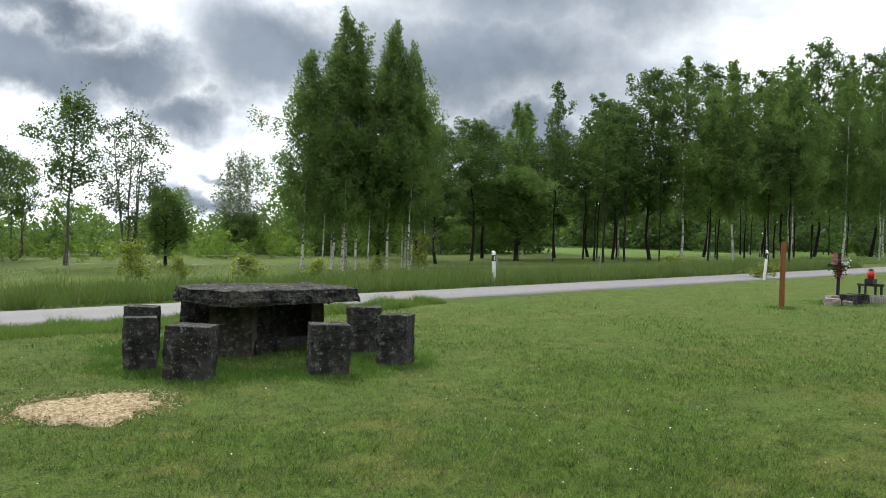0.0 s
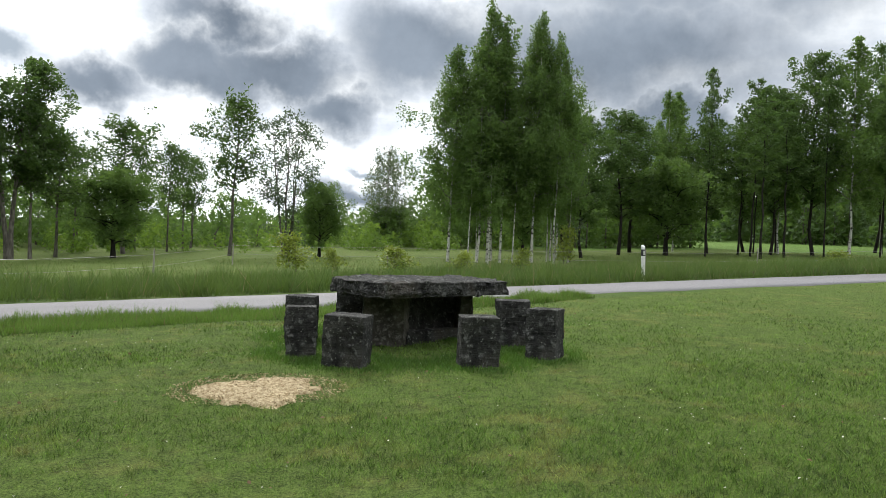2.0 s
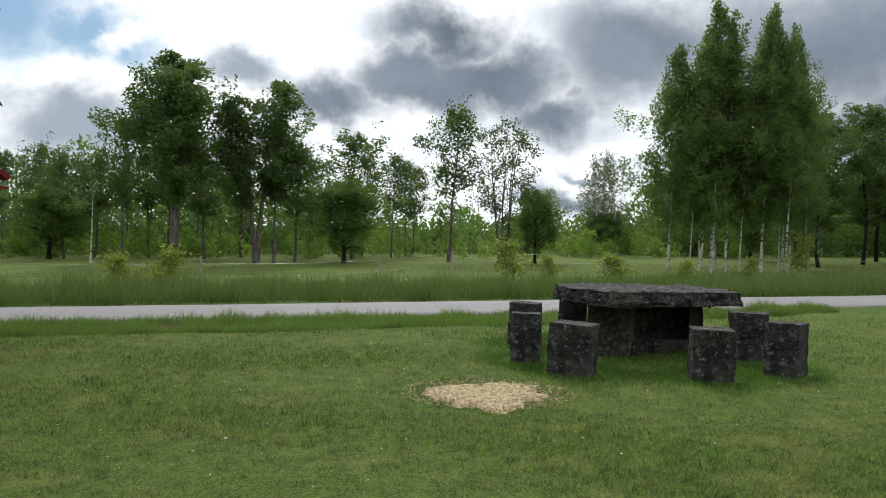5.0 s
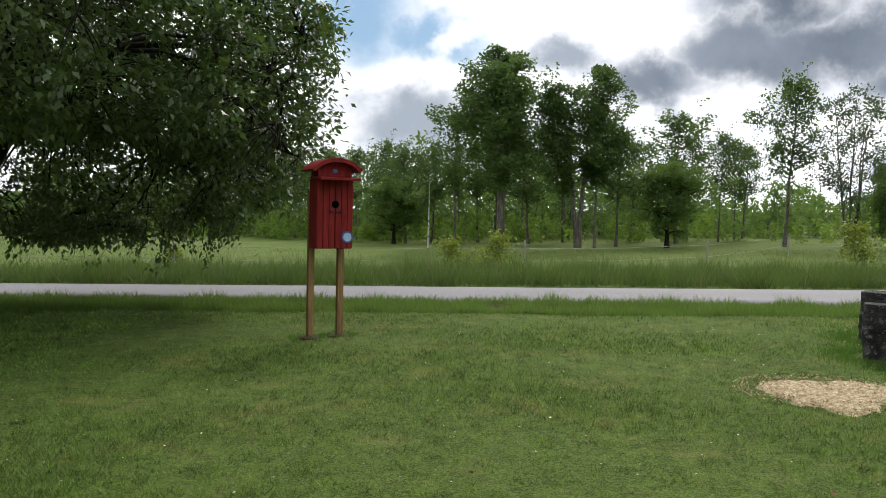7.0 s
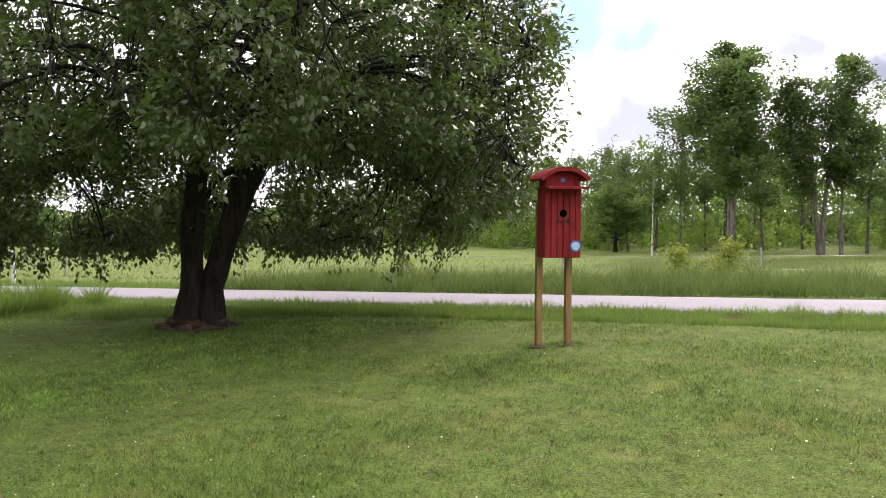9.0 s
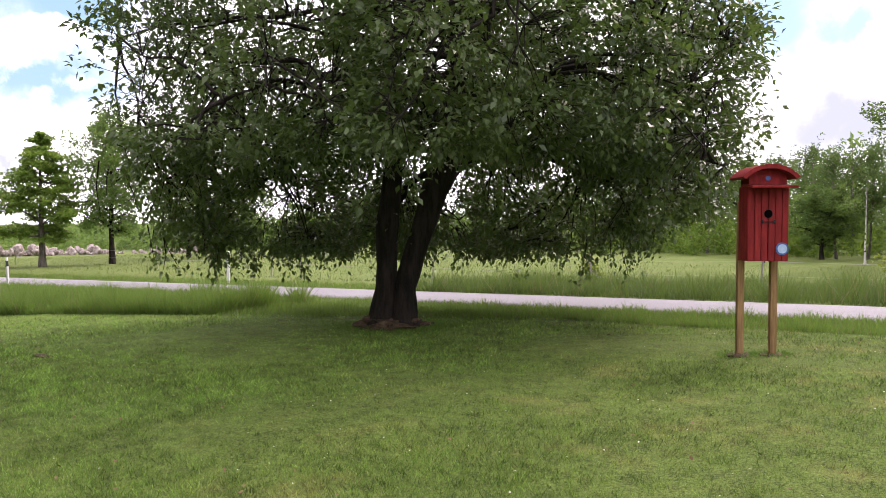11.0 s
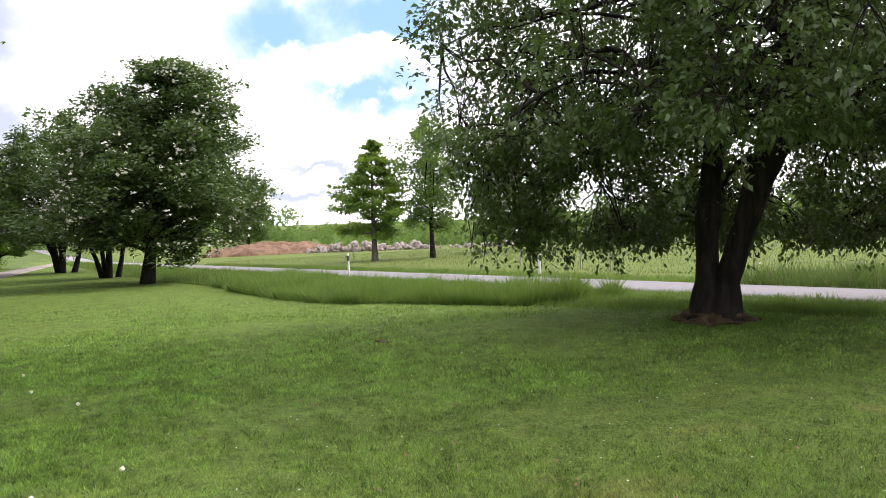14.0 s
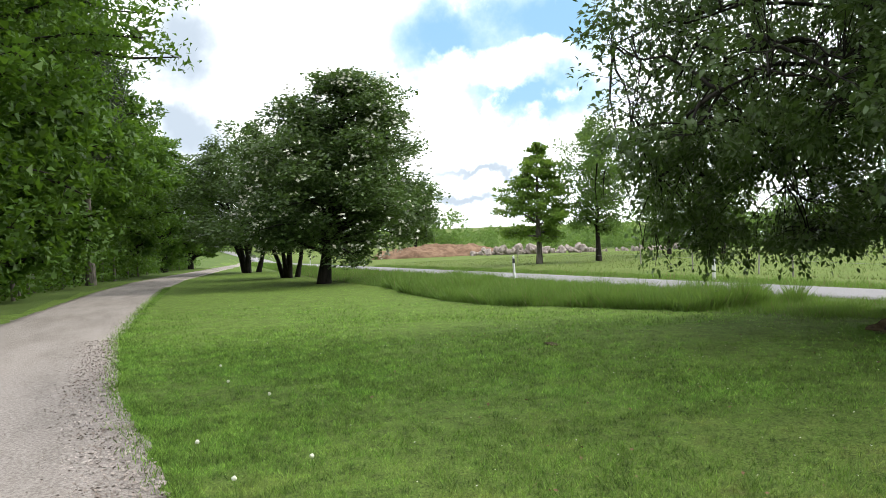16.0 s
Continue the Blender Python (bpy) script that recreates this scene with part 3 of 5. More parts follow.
# longer grass left standing round the stones, the posts and the pear tree
ring_x, ring_y = [], []
for sx, sy, r, n in [(s[0], s[1], 0.52, 2600) for s in SEATS] + [(4.6, 8.2, 1.2, 7000), (-8.5, 9.7, 0.9, 4000), (-3.05, 9.2, 0.2, 350), (-2.72, 9.42, 0.2, 350), (16.15, 7.97, 0.25, 300), (18.3, 7.6, 0.7, 900)]:
    a, q = rng.uniform(0, 2 * math.pi, n), np.abs(rng.normal(0, 0.5, n)) * 0.55 + 0.55
    ring_x.append(sx + np.cos(a) * r * q * 1.2)
    ring_y.append(sy + np.sin(a) * r * q * 1.2)
ring_x, ring_y = np.concatenate(ring_x), np.concatenate(ring_y)
blades("tuft_grass", ring_x, ring_y, rng.uniform(0.02, 0.06, len(ring_x)), rng.uniform(0.010, 0.022, len(ring_x)), [M_CLOVER], "longer uncut grass round the stones and posts", 1.2)


def verge(name, x0, x1, lo, hi, n, h0, h1, w, label, seeds=0.06, mat=M_TALL):
    x = rng.uniform(x0, x1, n)
    u = rng.random(n)
    y = lo(x) + (hi(x) - lo(x)) * u
    keep = (hi(x) > lo(x) + 0.1)
    x, y = x[keep], y[keep]
    clump = np.array([noise.fractal(Vector((a * 1.5, b * 1.5, 4.0)), 1, 2, 3) for a, b in zip(x, y)])
    h = rng.uniform(h0, h1, len(x)) * np.clip(0.85 + 1.15 * clump, 0.25, 1.8)
    return blades(name, x, y, h, rng.uniform(0.7, 1.4, len(x)) * w, [mat, M_STRAW], label, 1.05, (rng.random(len(x)) < seeds).astype(int))


verge("verge_grass", -34, 11, lambda x: lawn_edge(x) + 0.05, lambda x: np.full_like(x, 13.3), 120000, 0.05, 0.17, 0.012, "uncut green grass between lawn and road")
verge("verge_grass", -29, -13, lambda x: lawn_edge(x) + 0.0, lambda x: np.minimum(lawn_edge(x) + 3.0, 13.0), 84000, 0.20, 0.46, 0.018, "knee-high green grass beside the lawn", 0.03)
verge("verge_grass", -110, -29, lambda x: lawn_edge(x) + 0.05, lambda x: np.full_like(x, 13.2), 45000, 0.12, 0.28, 0.022, "uncut grass under the rowan trees")
verge("verge_grass", -14, 40, lambda x: np.full_like(x, 15.75), lambda x: np.full_like(x, 23.0), 115000, 0.25, 0.52, 0.020, "tall dark green ditch grass behind the road", 0.05, M_DITCH)
verge("verge_grass", -60, -12, lambda x: np.full_like(x, 15.7), lambda x: np.full_like(x, 18.5), 40000, 0.06, 0.20, 0.020, "roadside grass behind the road", 0.1)
verge("pasture_grass", -70, 60, lambda x: np.full_like(x, 19.0), lambda x: np.full_like(x, 44.0), 60000, 0.03, 0.11, 0.03, "grazed pasture tufts", 0.08, M_GRAZED)


# ---- trees ----
def tube(path, radii, sides=7):
    path, radii = np.asarray(path, float), np.asarray(radii, float)
    d = np.gradient(path, axis=0)
    d /= np.linalg.norm(d, axis=1)[:, None] + 1e-9
    ref = np.where(np.abs(d[:, 2:3]) > 0.9, np.array([[1.0, 0, 0]]), np.array([[0, 0, 1.0]]))
    u = np.cross(d, ref)
    u /= np.linalg.norm(u, axis=1)[:, None] + 1e-9
    v = np.cross(d, u)
    a = np.arange(sides) / sides * 2 * math.pi
    ring = path[:, None] + radii[:, None, None] * (u[:, None] * np.cos(a)[None, :, None] + v[:, None] * np.sin(a)[None, :, None])
    n = len(path)
    i = np.arange(n * sides).reshape(n, sides)
    j = np.roll(i, -1, axis=1)
    f = np.stack([i[:-1], j[:-1], j[1:], i[1:]], -1).reshape(-1, 4)
    return ring.reshape(-1, 3), f


def join_tubes(tubes):
    vs, fs, o = [], [], 0
    for v, f in tubes:
        vs.append(v)
        fs.append(f + o)
        o += len(v)
    return np.concatenate(vs), np.concatenate(fs)


def leaves(r, c, ln, wd, four, hang=0.0, up=0.6):
    """Leaf faces at the places c: triangles far off, pointed ovals near."""
    n = len(c)
    nor = r.normal(size=(n, 3)) + np.array([0, 0, up])
    nor /= np.linalg.norm(nor, axis=1)[:, None]
    a = r.normal(size=(n, 3)) + np.array([0, 0, -hang])
    a -= nor * np.sum(a * nor, 1)[:, None]
    a /= np.linalg.norm(a, axis=1)[:, None] + 1e-9
    b = np.cross(nor, a)
    s = r.uniform(0.65, 1.3, (n, 1))
    a, b = a * ln * s, b * wd * s
    if four:
        fold = nor * wd * 0.16 * s
        v = np.stack([c - a * 0.5, c + b * 0.5 - a * 0.05 + fold, c + a * 0.5, c - b * 0.5 - a * 0.05 + fold], 1)
        return v.reshape(-1, 3), np.arange(4 * n).reshape(-1, 4)
    v = np.stack([c - a * 0.5 + b * 0.5, c - a * 0.5 - b * 0.5, c + a * 0.6], 1)
    return v.reshape(-1, 3), np.arange(3 * n).reshape(-1, 3)


def shape_oval(u):
    return np.sin(math.pi * np.clip(0.1 + 0.88 * u, 0, 1)) ** 0.65


def shape_birch(u):
    return np.sin(math.pi * np.clip(0.13 + 0.86 * u, 0, 1)) ** 0.7 * (1.25 - 0.62 * u)


def shape_dome(u):
    return np.sqrt(np.clip(1 - (u * 0.98) ** 2.2, 0, 1)) * (0.75 + 0.25 * np.clip(u * 4, 0, 1))


def shape_cone(u):
    return np.clip((1 - u) ** 0.8, 0, 1) * np.clip(0.5 + 3 * u, 0, 1) + 0.06


def shape_top(u):
    return np.clip(0.25 + 0.95 * np.sin(math.pi * np.clip(u, 0, 1) ** 1.3), 0.1, 1.1) * np.where(u > 0.97, 0.4, 1)


def grow_tree(seed, h, rad, base, trunk_r, limbs, n_leaf, ln, wd, shape, hang=0.0, rise=0.5, stems=1, wander=0.03, clumps=7, spread=0.17, four=False, sides=7, bare=0, strand=0.0, flat=0.95, up=0.6, lean_to=(0, 0), fan=1.0):
    """Wood and leaves of one tree at the origin: tapered, crooked stems, limbs, twigs, and leaves gathered in clumps on them."""
    r = np.random.default_rng(seed)
    tubes, centres, sizes = [], [], []
    for s in range(stems):
        m = 9
        u = np.linspace(0, 1, m)
        hs = h * (1.0 if s == 0 else r.uniform(0.78, 0.97))
        az = r.uniform(0, 2 * math.pi) + s * 2 * math.pi / stems
        out = 0.0 if stems == 1 else rad * fan * r.uniform(0.15, 0.4)
        bend = np.cumsum(r.normal(0, wander, (m, 2)), 0) * h * 0.16
        bend[0] = 0
        path = np.stack([bend[:, 0] + np.cos(az) * out * u + (0.10 * s * np.cos(az)), bend[:, 1] + np.sin(az) * out * u + 0.10 * s * np.sin(az), hs * u * 0.97], -1)
        path[0, 2] = -0.12
        radii = trunk_r / (1 + 0.35 * (stems - 1)) * ((1 - u) ** 0.8 * 0.92 + 0.06)
        radii[0] *= 1.35
        tubes.append(tube(path, radii, sides))
        count = max(3, limbs // stems)
        for i in range(count):
            q = (i + r.uniform(0.1, 0.9)) / count
            f = base + (0.98 - base) * q
            p = np.array([np.interp(f, u, path[:, k_]) for k_ in range(3)])
            reach = rad * float(shape(np.array(q))) * r.uniform(0.62, 1.12)
            if stems > 1:
                reach *= 0.8
            b = i * 2.4 + r.uniform(-0.5, 0.5) + s
            if stems > 1 and r.random() < 0.6:
                b = az + r.normal(0, 0.9)
            lift_ = reach * rise * r.uniform(0.5, 1.3) * (1 - 0.5 * q)
            w = np.linspace(0, 1, 5)[:, None]
            tip = np.array([math.cos(b) * reach, math.sin(b) * reach, 0])
            crook = np.cumsum(r.normal(0, 0.05, (5, 3)), 0) * reach
            crook[0] = 0
            lp = p + tip * w + np.array([0, 0, 1.0]) * (lift_ * np.sin(w * math.pi * 0.55) - hang * 0.35 * reach * w ** 3) + crook
            lr = np.interp(f, u, radii) * 0.55 * (1 - 0.85 * w[:, 0])
            lr = np.maximum(lr, 0.006)
            tubes.append(tube(lp, lr, max(3, sides - 3)))
            for _ in range(clumps):
                g = r.uniform(0.25, 1.02) ** 0.8
                c = np.array([np.interp(g, w[:, 0], lp[:, k_]) for k_ in range(3)])
                off = r.normal(0, spread, 3) * (reach + 0.25) * np.array([1, 1, 1.3 * flat])
                end = c + off
                if strand:
                    end[2] -= r.exponential(strand)
                tubes.append(tube(np.stack([c, end]), np.array([0.5, 0.15]) * max(0.012, lr[3]), 3))
                if r.random() >= bare:
                    centres.append(end)
                    sizes.append(0.10 * reach + 0.13)
    centres, sizes = np.array(centres), np.array(sizes)
    weight = sizes ** 1.5 * np.clip(r.normal(1, 0.35, len(sizes)), 0.25, 2)
    pick = r.choice(len(centres), n_leaf, p=weight / weight.sum())
    off = r.normal(size=(n_leaf, 3))
    off *= (r.random((n_leaf, 1)) ** 0.4) * 1.55 / (np.linalg.norm(off, axis=1)[:, None] + 1e-9)
    off *= sizes[pick][:, None] * np.array([1, 1, flat])
    if strand:
        off[:, 2] -= r.exponential(strand, n_leaf) * 0.7
        off[:, :2] *= 0.8
    c = centres[pick] + off
    c[:, 2] = np.maximum(c[:, 2], 0.15)
    (lv, lf), (wv, wf) = leaves(r, c, ln, wd, four, hang, up), join_tubes(tubes)
    for v in (lv, wv):
        q = np.clip(v[:, 2] / h, 0, 1) ** 0.8
        v[:, 0] += lean_to[0] * q
        v[:, 1] += lean_to[1] * q
    return (wv, wf), (lv, lf), h, sides


def tree_thing(name, made, bark_m, leaf_m, label, category="tree", group="", m=None, crown="crown", twig_m=None):
    (wv, wf), (lv, lf), _, sides = made
    ob = thing(name, m or Matrix(), label, category, group)
    if twig_m:
        thick = np.arange(len(wf)) < 8 * sides
        part_np("trunk", np_mesh("trunk", wv, wf, [bark_m, twig_m], (~thick).astype(int), True), ob)
    else:
        part_np("trunk", np_mesh("trunk", wv, wf, [bark_m], None, True), ob)
    part_np(crown, np_mesh(crown, lv, lf, [leaf_m]), ob)
    return ob


def stand(x, y, turn=0.0, sx=1.0, sz=1.0, sink=0.0, tilt=0.0):
    return pose(x, y, float(gz(x, y)) - sink, tilt, 0, turn) @ Matrix.Diagonal((sx, sx, sz, 1))


def plant(proto, spots, h0, r0, first=True):
    """Sets copies of a tree at (x, y, height, half width); the first spot takes the tree itself."""
    for i, (x, y, h, r_) in enumerate(spots):
        m = stand(x, y, (i * 137 + x * 31) % 360, r_ / r0, h / h0)
        if i == 0 and first:
            proto.matrix_basis = m
        else:
            proto_scale = proto.scale.copy()
            copy_thing(proto, m @ Matrix.Diagonal((1 / proto_scale[0], 1 / proto_scale[1], 1 / proto_scale[2], 1)))


# birch clump behind the road
TWIG = dict(twig_m=M_BARK2)
birch_a = tree_thing("birch_tree", grow_tree(11, 14, 2.0, 0.21, 0.068, 60, 19000, 0.13, 0.085, shape_birch, 0.9, 0.75, 1, 0.016, 6, 0.15, strand=0.34), M_BIRCH_BARK, M_BIRCH_LEAF, "tall birch with white trunk and hanging green foliage", "birch", "birch clump in the pasture", **TWIG)
plant(birch_a, [(24.25, 36.8, 15.2, 2.3), (26.2, 35.4, 14.6, 2.0), (22.35, 37.9, 12.7, 2.2), (31.0, 39.3, 12.6, 2.1)], 14, 2.0)
birch_b = tree_thing("birch_tree", grow_tree(12, 13, 1.9, 0.28, 0.062, 54, 17000, 0.13, 0.085, shape_birch, 0.9, 0.7, 1, 0.02, 6, 0.16, strand=0.36), M_BIRCH_BARK, M_BIRCH_LEAF, "tall birch with white trunk and hanging green foliage", "birch", "birch clump in the pasture", **TWIG)
plant(birch_b, [(27.2, 34.6, 13.3, 1.75), (24.75, 36.3, 14.2, 2.1), (23.4, 36.6, 12.8, 2.1), (26.75, 36.0, 13.8, 1.9), (28.7, 36.9, 10.6, 1.8), (25.3, 38.0, 12.6, 2.2)], 13, 1.9)
stem = tree_thing("birch_sapling", grow_tree(52, 7, 0.9, 0.40, 0.042, 16, 2400, 0.13, 0.085, shape_birch, 0.7, 0.6, 1, 0.03, 5, 0.2, strand=0.2), M_BIRCH_BARK, M_BIRCH_LEAF, "slim young birch with a black-flecked white stem", "birch", "birch clump in the pasture", **TWIG)
plant(stem, [(22.6, 36.2, 6.5, 0.9), (23.9, 37.4, 7.5, 0.9), (25.1, 35.6, 7.0, 1.0), (27.9, 36.2, 7.5, 0.9), (28.5, 35.0, 6.0, 0.8), (23.1, 35.0, 5.5, 0.8)], 7, 0.9)
# wood behind the road, with bare lower trunks
wood_a = tree_thing("birch_tree", grow_tree(13, 17, 2.6, 0.24, 0.085, 50, 13000, 0.20, 0.125, shape_birch, 0.6, 0.6, 1, 0.025, 6, 0.17, strand=0.28), M_BIRCH_BARK, M_BIRCH_LEAF, "tall birch with a full green crown above a bare trunk", "birch", "wood edge behind the road", **TWIG)
plant(wood_a, [(55.8, 41.9, 14.0, 2.4), (56.5, 36.3, 17.4, 3.1), (61.2, 34.3, 17.6, 2.9), (66.5, 32.1, 18.6, 3.0), (78.7, 33.0, 20.5, 3.2), (50.7, 48.4, 14.2, 2.4), (63.5, 38.0, 16.5, 2.4), (70.5, 36.2, 18.0, 2.5), (59.0, 33.2, 15.0, 2.3), (84.5, 31.5, 20.0, 2.8), (64.0, 31.0, 16.0, 2.2), (72.8, 30.6, 17.5, 2.4), (77.0, 29.0, 18.0, 2.4), (47.0, 45.4, 13.6, 2.2)], 17, 2.6)
wood_b = tree_thing("alder_tree", grow_tree(14, 17, 2.7, 0.22, 0.12, 48, 13000, 0.20, 0.135, shape_oval, 0.3, 0.6, 1, 0.03, 6, 0.18), M_BARK, M_DARK_LEAF, "dark green alder with a dense narrow crown", "alder", "wood edge behind the road")
plant(wood_b, [(56.1, 39.0, 16.6, 2.9), (68.7, 41.7, 19.3, 2.8), (75.1, 39.3, 19.3, 2.9), (81.5, 36.9, 22.8, 3.5), (88.8, 34.3, 22.4, 3.6), (56.8, 46.1, 11.8, 2.6), (50.1, 44.2, 11.0, 2.6), (39.9, 43.3, 10.9, 2.6), (33.5, 39.8, 9.6, 2.2), (72.0, 35.5, 17.0, 2.8), (37.0, 46.0, 11.4, 2.6), (44.5, 47.0, 11.0, 2.8), (53.0, 40.5, 13.5, 2.4)], 17, 2.7)
pole = tree_thing("young_alder", grow_tree(51, 15, 1.3, 0.40, 0.075, 24, 3400, 0.20, 0.13, shape_oval, 0.3, 0.6, 1, 0.03, 6, 0.22), M_BARK, M_DARK_LEAF, "slim alder with a long bare dark stem", "alder", "wood edge behind the road")
pr_ = random.Random(12)
plant(pole, [(44 + 47 * (i + pr_.random()) / 27, 30.5 + 14 * pr_.random(), pr_.uniform(11.0, 15.5), pr_.uniform(1.0, 1.5)) for i in range(27)], 15, 1.3)
# single trees in the pasture
bushy = tree_thing("bushy_tree", grow_tree(15, 6.7, 2.7, 0.14, 0.16, 40, 15000, 0.17, 0.12, shape_oval, 0.2, 0.55, 1, 0.02, 8, 0.19), M_BARK, M_BIRCH_LEAF, "round bushy green tree with a low dense crown", "tree", "single trees in the pasture")
plant(bushy, [(43.2, 41.9, 6.9, 2.9), (6.2, 46.1, 4.7, 2.3), (-10.5, 51.4, 4.2, 2.3), (17.6, 45.0, 4.4, 1.6), (29.8, 60.3, 3.4, 2.0), (35.5, 49.0, 5.0, 2.2)], 6.7, 2.7)
aspen = tree_thing("aspen_tree", grow_tree(16, 11.2, 2.4, 0.34, 0.17, 64, 22000, 0.15, 0.11, shape_oval, 0.15, 0.7, 2, 0.012, 7, 0.21), M_BARK2, M_DARK_LEAF, "tall aspen with grey trunks and a broad dark crown", "aspen", "single trees in the pasture")
plant(aspen, [(-3.1, 44.2, 11.6, 3.3), (1.3, 46.1, 10.6, 2.7)], 11.2, 2.4)
slim = tree_thing("slender_tree", grow_tree(17, 9.6, 1.7, 0.38, 0.10, 32, 4000, 0.17, 0.12, shape_oval, 0.3, 0.6, 1, 0.03, 6, 0.24), M_BARK2, M_DARK_LEAF, "slender tree with a bare trunk and airy crown", "tree", "single trees in the pasture")
plant(slim, [(12.9, 47.6, 9.9, 1.8), (2.2, 46.1, 8.5, 1.5), (3.5, 47.5, 6.7, 1.5), (10.6, 54.3, 7.4, 1.1), (-6.0, 47.6, 8.2, 1.4), (-1.7, 51.5, 6.5, 1.7), (7.5, 51.5, 8.4, 2.1), (-9.8, 52.0, 6.6, 1.4), (-8.3, 53.0, 6.7, 1.4), (-5.2, 54.0, 7.4, 1.6), (-13.8, 67.1, 7.0, 2.0), (-11.3, 66.7, 7.0, 2.1), (12.0, 56.0, 7.0, 1.1), (13.4, 60.0, 7.0, 1.2), (-17.0, 60.0, 7.0, 1.8), (-22.0, 62.0, 6.5, 2.0), (-4.0, 56.0, 7.6, 1.4), (-6.8, 57.0, 7.2, 1.3), (-11.8, 56.0, 7.4, 1.5), (-14.5, 57.5, 7.0, 1.4), (0.5, 54.0, 7.2, 1.5), (5.0, 55.0, 7.0, 1.4), (9.0, 57.0, 7.6, 1.2), (-2.5, 60.0, 8.0, 1.6), (-19.5, 58.0, 6.6, 1.5), (-26.0, 60.0, 6.2, 1.6), (-31.0, 63.0, 6.5, 1.8)], 9.6, 1.7)
sparse = tree_thing("sparse_tree", grow_tree(18, 8.7, 2.4, 0.12, 0.13, 38, 5200, 0.14, 0.09, shape_oval, 0.1, 1.1, 4, 0.03, 7, 0.2, bare=0.45), M_BARK2, M_GREY_LEAF, "half-bare tree with thin grey twigs and sparse leaves", "tree", "single trees in the pasture")
plant(sparse, [(15.9, 46.2, 8.9, 2.6)], 8.7, 2.4)
bare_tree = tree_thing("bare_tree", grow_tree(53, 6.5, 1.7, 0.15, 0.10, 44, 900, 0.12, 0.08, shape_oval, 0.2, 1.2, 3, 0.03, 9, 0.22, bare=0.9), M_BARK2, M_GREY_LEAF, "leafless tree with a tangle of grey twigs", "tree", "single trees in the pasture")
plant(bare_tree, [(29.6, 36.2, 6.9, 1.7)], 6.5, 1.7)
willow = tree_thing("weeping_birch", grow_tree(19, 9.1, 2.0, 0.25, 0.16, 34, 5600, 0.18, 0.10, shape_oval, 1.2, 0.5, 1, 0.02, 6, 0.2, strand=0.5), M_BIRCH_BARK, M_HAZED_LEAF, "grey-green birch with weeping branches, leaf colour paled for haze", "birch", "single trees in the pasture")
plant(willow, [(29.6, 60.5, 9.3, 2.1)], 9.1, 2.0)
snag = tree_thing("dead_trunk", grow_tree(20, 4.2, 0.3, 0.7, 0.06, 3, 20, 0.1, 0.06, shape_oval, 0, 0.5, 1, 0.01, 2, 0.2), M_BIRCH_BARK, M_GREY_LEAF, "bare white dead birch stem", "dead tree", "single trees in the pasture")
plant(snag, [(-7.4, 46.2, 4.2, 0.3)], 4.2, 0.3)
# young oaks and a chestnut on the far side
oak = tree_thing("young_oak", grow_tree(21, 8.4, 2.3, 0.18, 0.15, 40, 14000, 0.16, 0.12, shape_cone, 0.1, 0.35, 1, 0.012, 7, 0.16, flat=0.55), M_BARK2, M_LIGHT_LEAF, "young oak with layered bright green branches", "oak", "young trees along the pasture")
plant(oak, [(-46.15, 22.97, 8.0, 2.9)], 8.4, 2.3)
oak2 = tree_thing("young_oak", grow_tree(22, 9.6, 2.6, 0.2, 0.17, 40, 14000, 0.17, 0.12, shape_oval, 0.2, 0.45, 1, 0.012, 7, 0.18), M_BARK, M_BIRCH_LEAF, "young broadleaf tree with a dark green oval crown", "tree", "young trees along the pasture")
plant(oak2, [(-45.4, 26.86, 9.4, 2.7), (-52, 37, 8.0, 2.4), (-47, 38, 7.0, 2.2)], 9.6, 2.6)
chestnut = tree_thing("chestnut_tree", grow_tree(54, 10, 3.8, 0.2, 0.25, 44, 13000, 0.30, 0.22, shape_oval, 0.2, 0.45, 1, 0.012, 8, 0.17, up=1.0), M_BARK, M_DARK_LEAF, "round dark green chestnut beside the earth heap", "tree", "young trees along the pasture")
plant(chestnut, [(-102.7, 32.9, 10.3, 4.3)], 10, 3.8)
multi = tree_thing("field_tree", grow_tree(23, 4.4, 2.4, 0.3, 0.16, 30, 7000, 0.16, 0.11, shape_dome, 0.1, 0.6, 3, 0.02, 7, 0.2), M_BARK2, M_DARK_LEAF, "small many-stemmed tree in the pasture", "tree", "young trees along the pasture")
plant(multi, [(-42.5, 45.5, 4.8, 2.5)], 4.4, 2.4)
# rowans between lawn and road
rowan = tree_thing("rowan_tree", grow_tree(24, 9.5, 3.1, 0.12, 0.19, 84, 54000, 0.155, 0.090, shape_dome, 0.4, 0.35, 1, 0.02, 9, 0.115, four=True, sides=9, flat=0.7, up=0.9, lean_to=(0.25, 0.85)), M_BARK, M_ROWAN_LEAF, "old rowan with a dense rounded crown in blossom", "rowan", "rowans beside the road")
plant(rowan, [(-35.0, 6.8, 9.5, 4.3)], 9.5, 3.1)
rowan2 = tree_thing("rowan_tree", grow_tree(25, 9.5, 3.2, 0.15, 0.24, 64, 28000, 0.18, 0.095, shape_oval, 0.3, 0.7, 5, 0.03, 8, 0.15, four=True, up=0.8, fan=1.9), M_BARK, M_ROWAN_LEAF, "old many-stemmed rowan with a grey-green crown", "rowan", "rowans beside the road")
plant(rowan2, [(-45.0, 6.8, 9.4, 4.3), (-61.4, 6.4, 11.0, 5.8)], 9.5, 3.2)
r_ = np.random.default_rng(5)
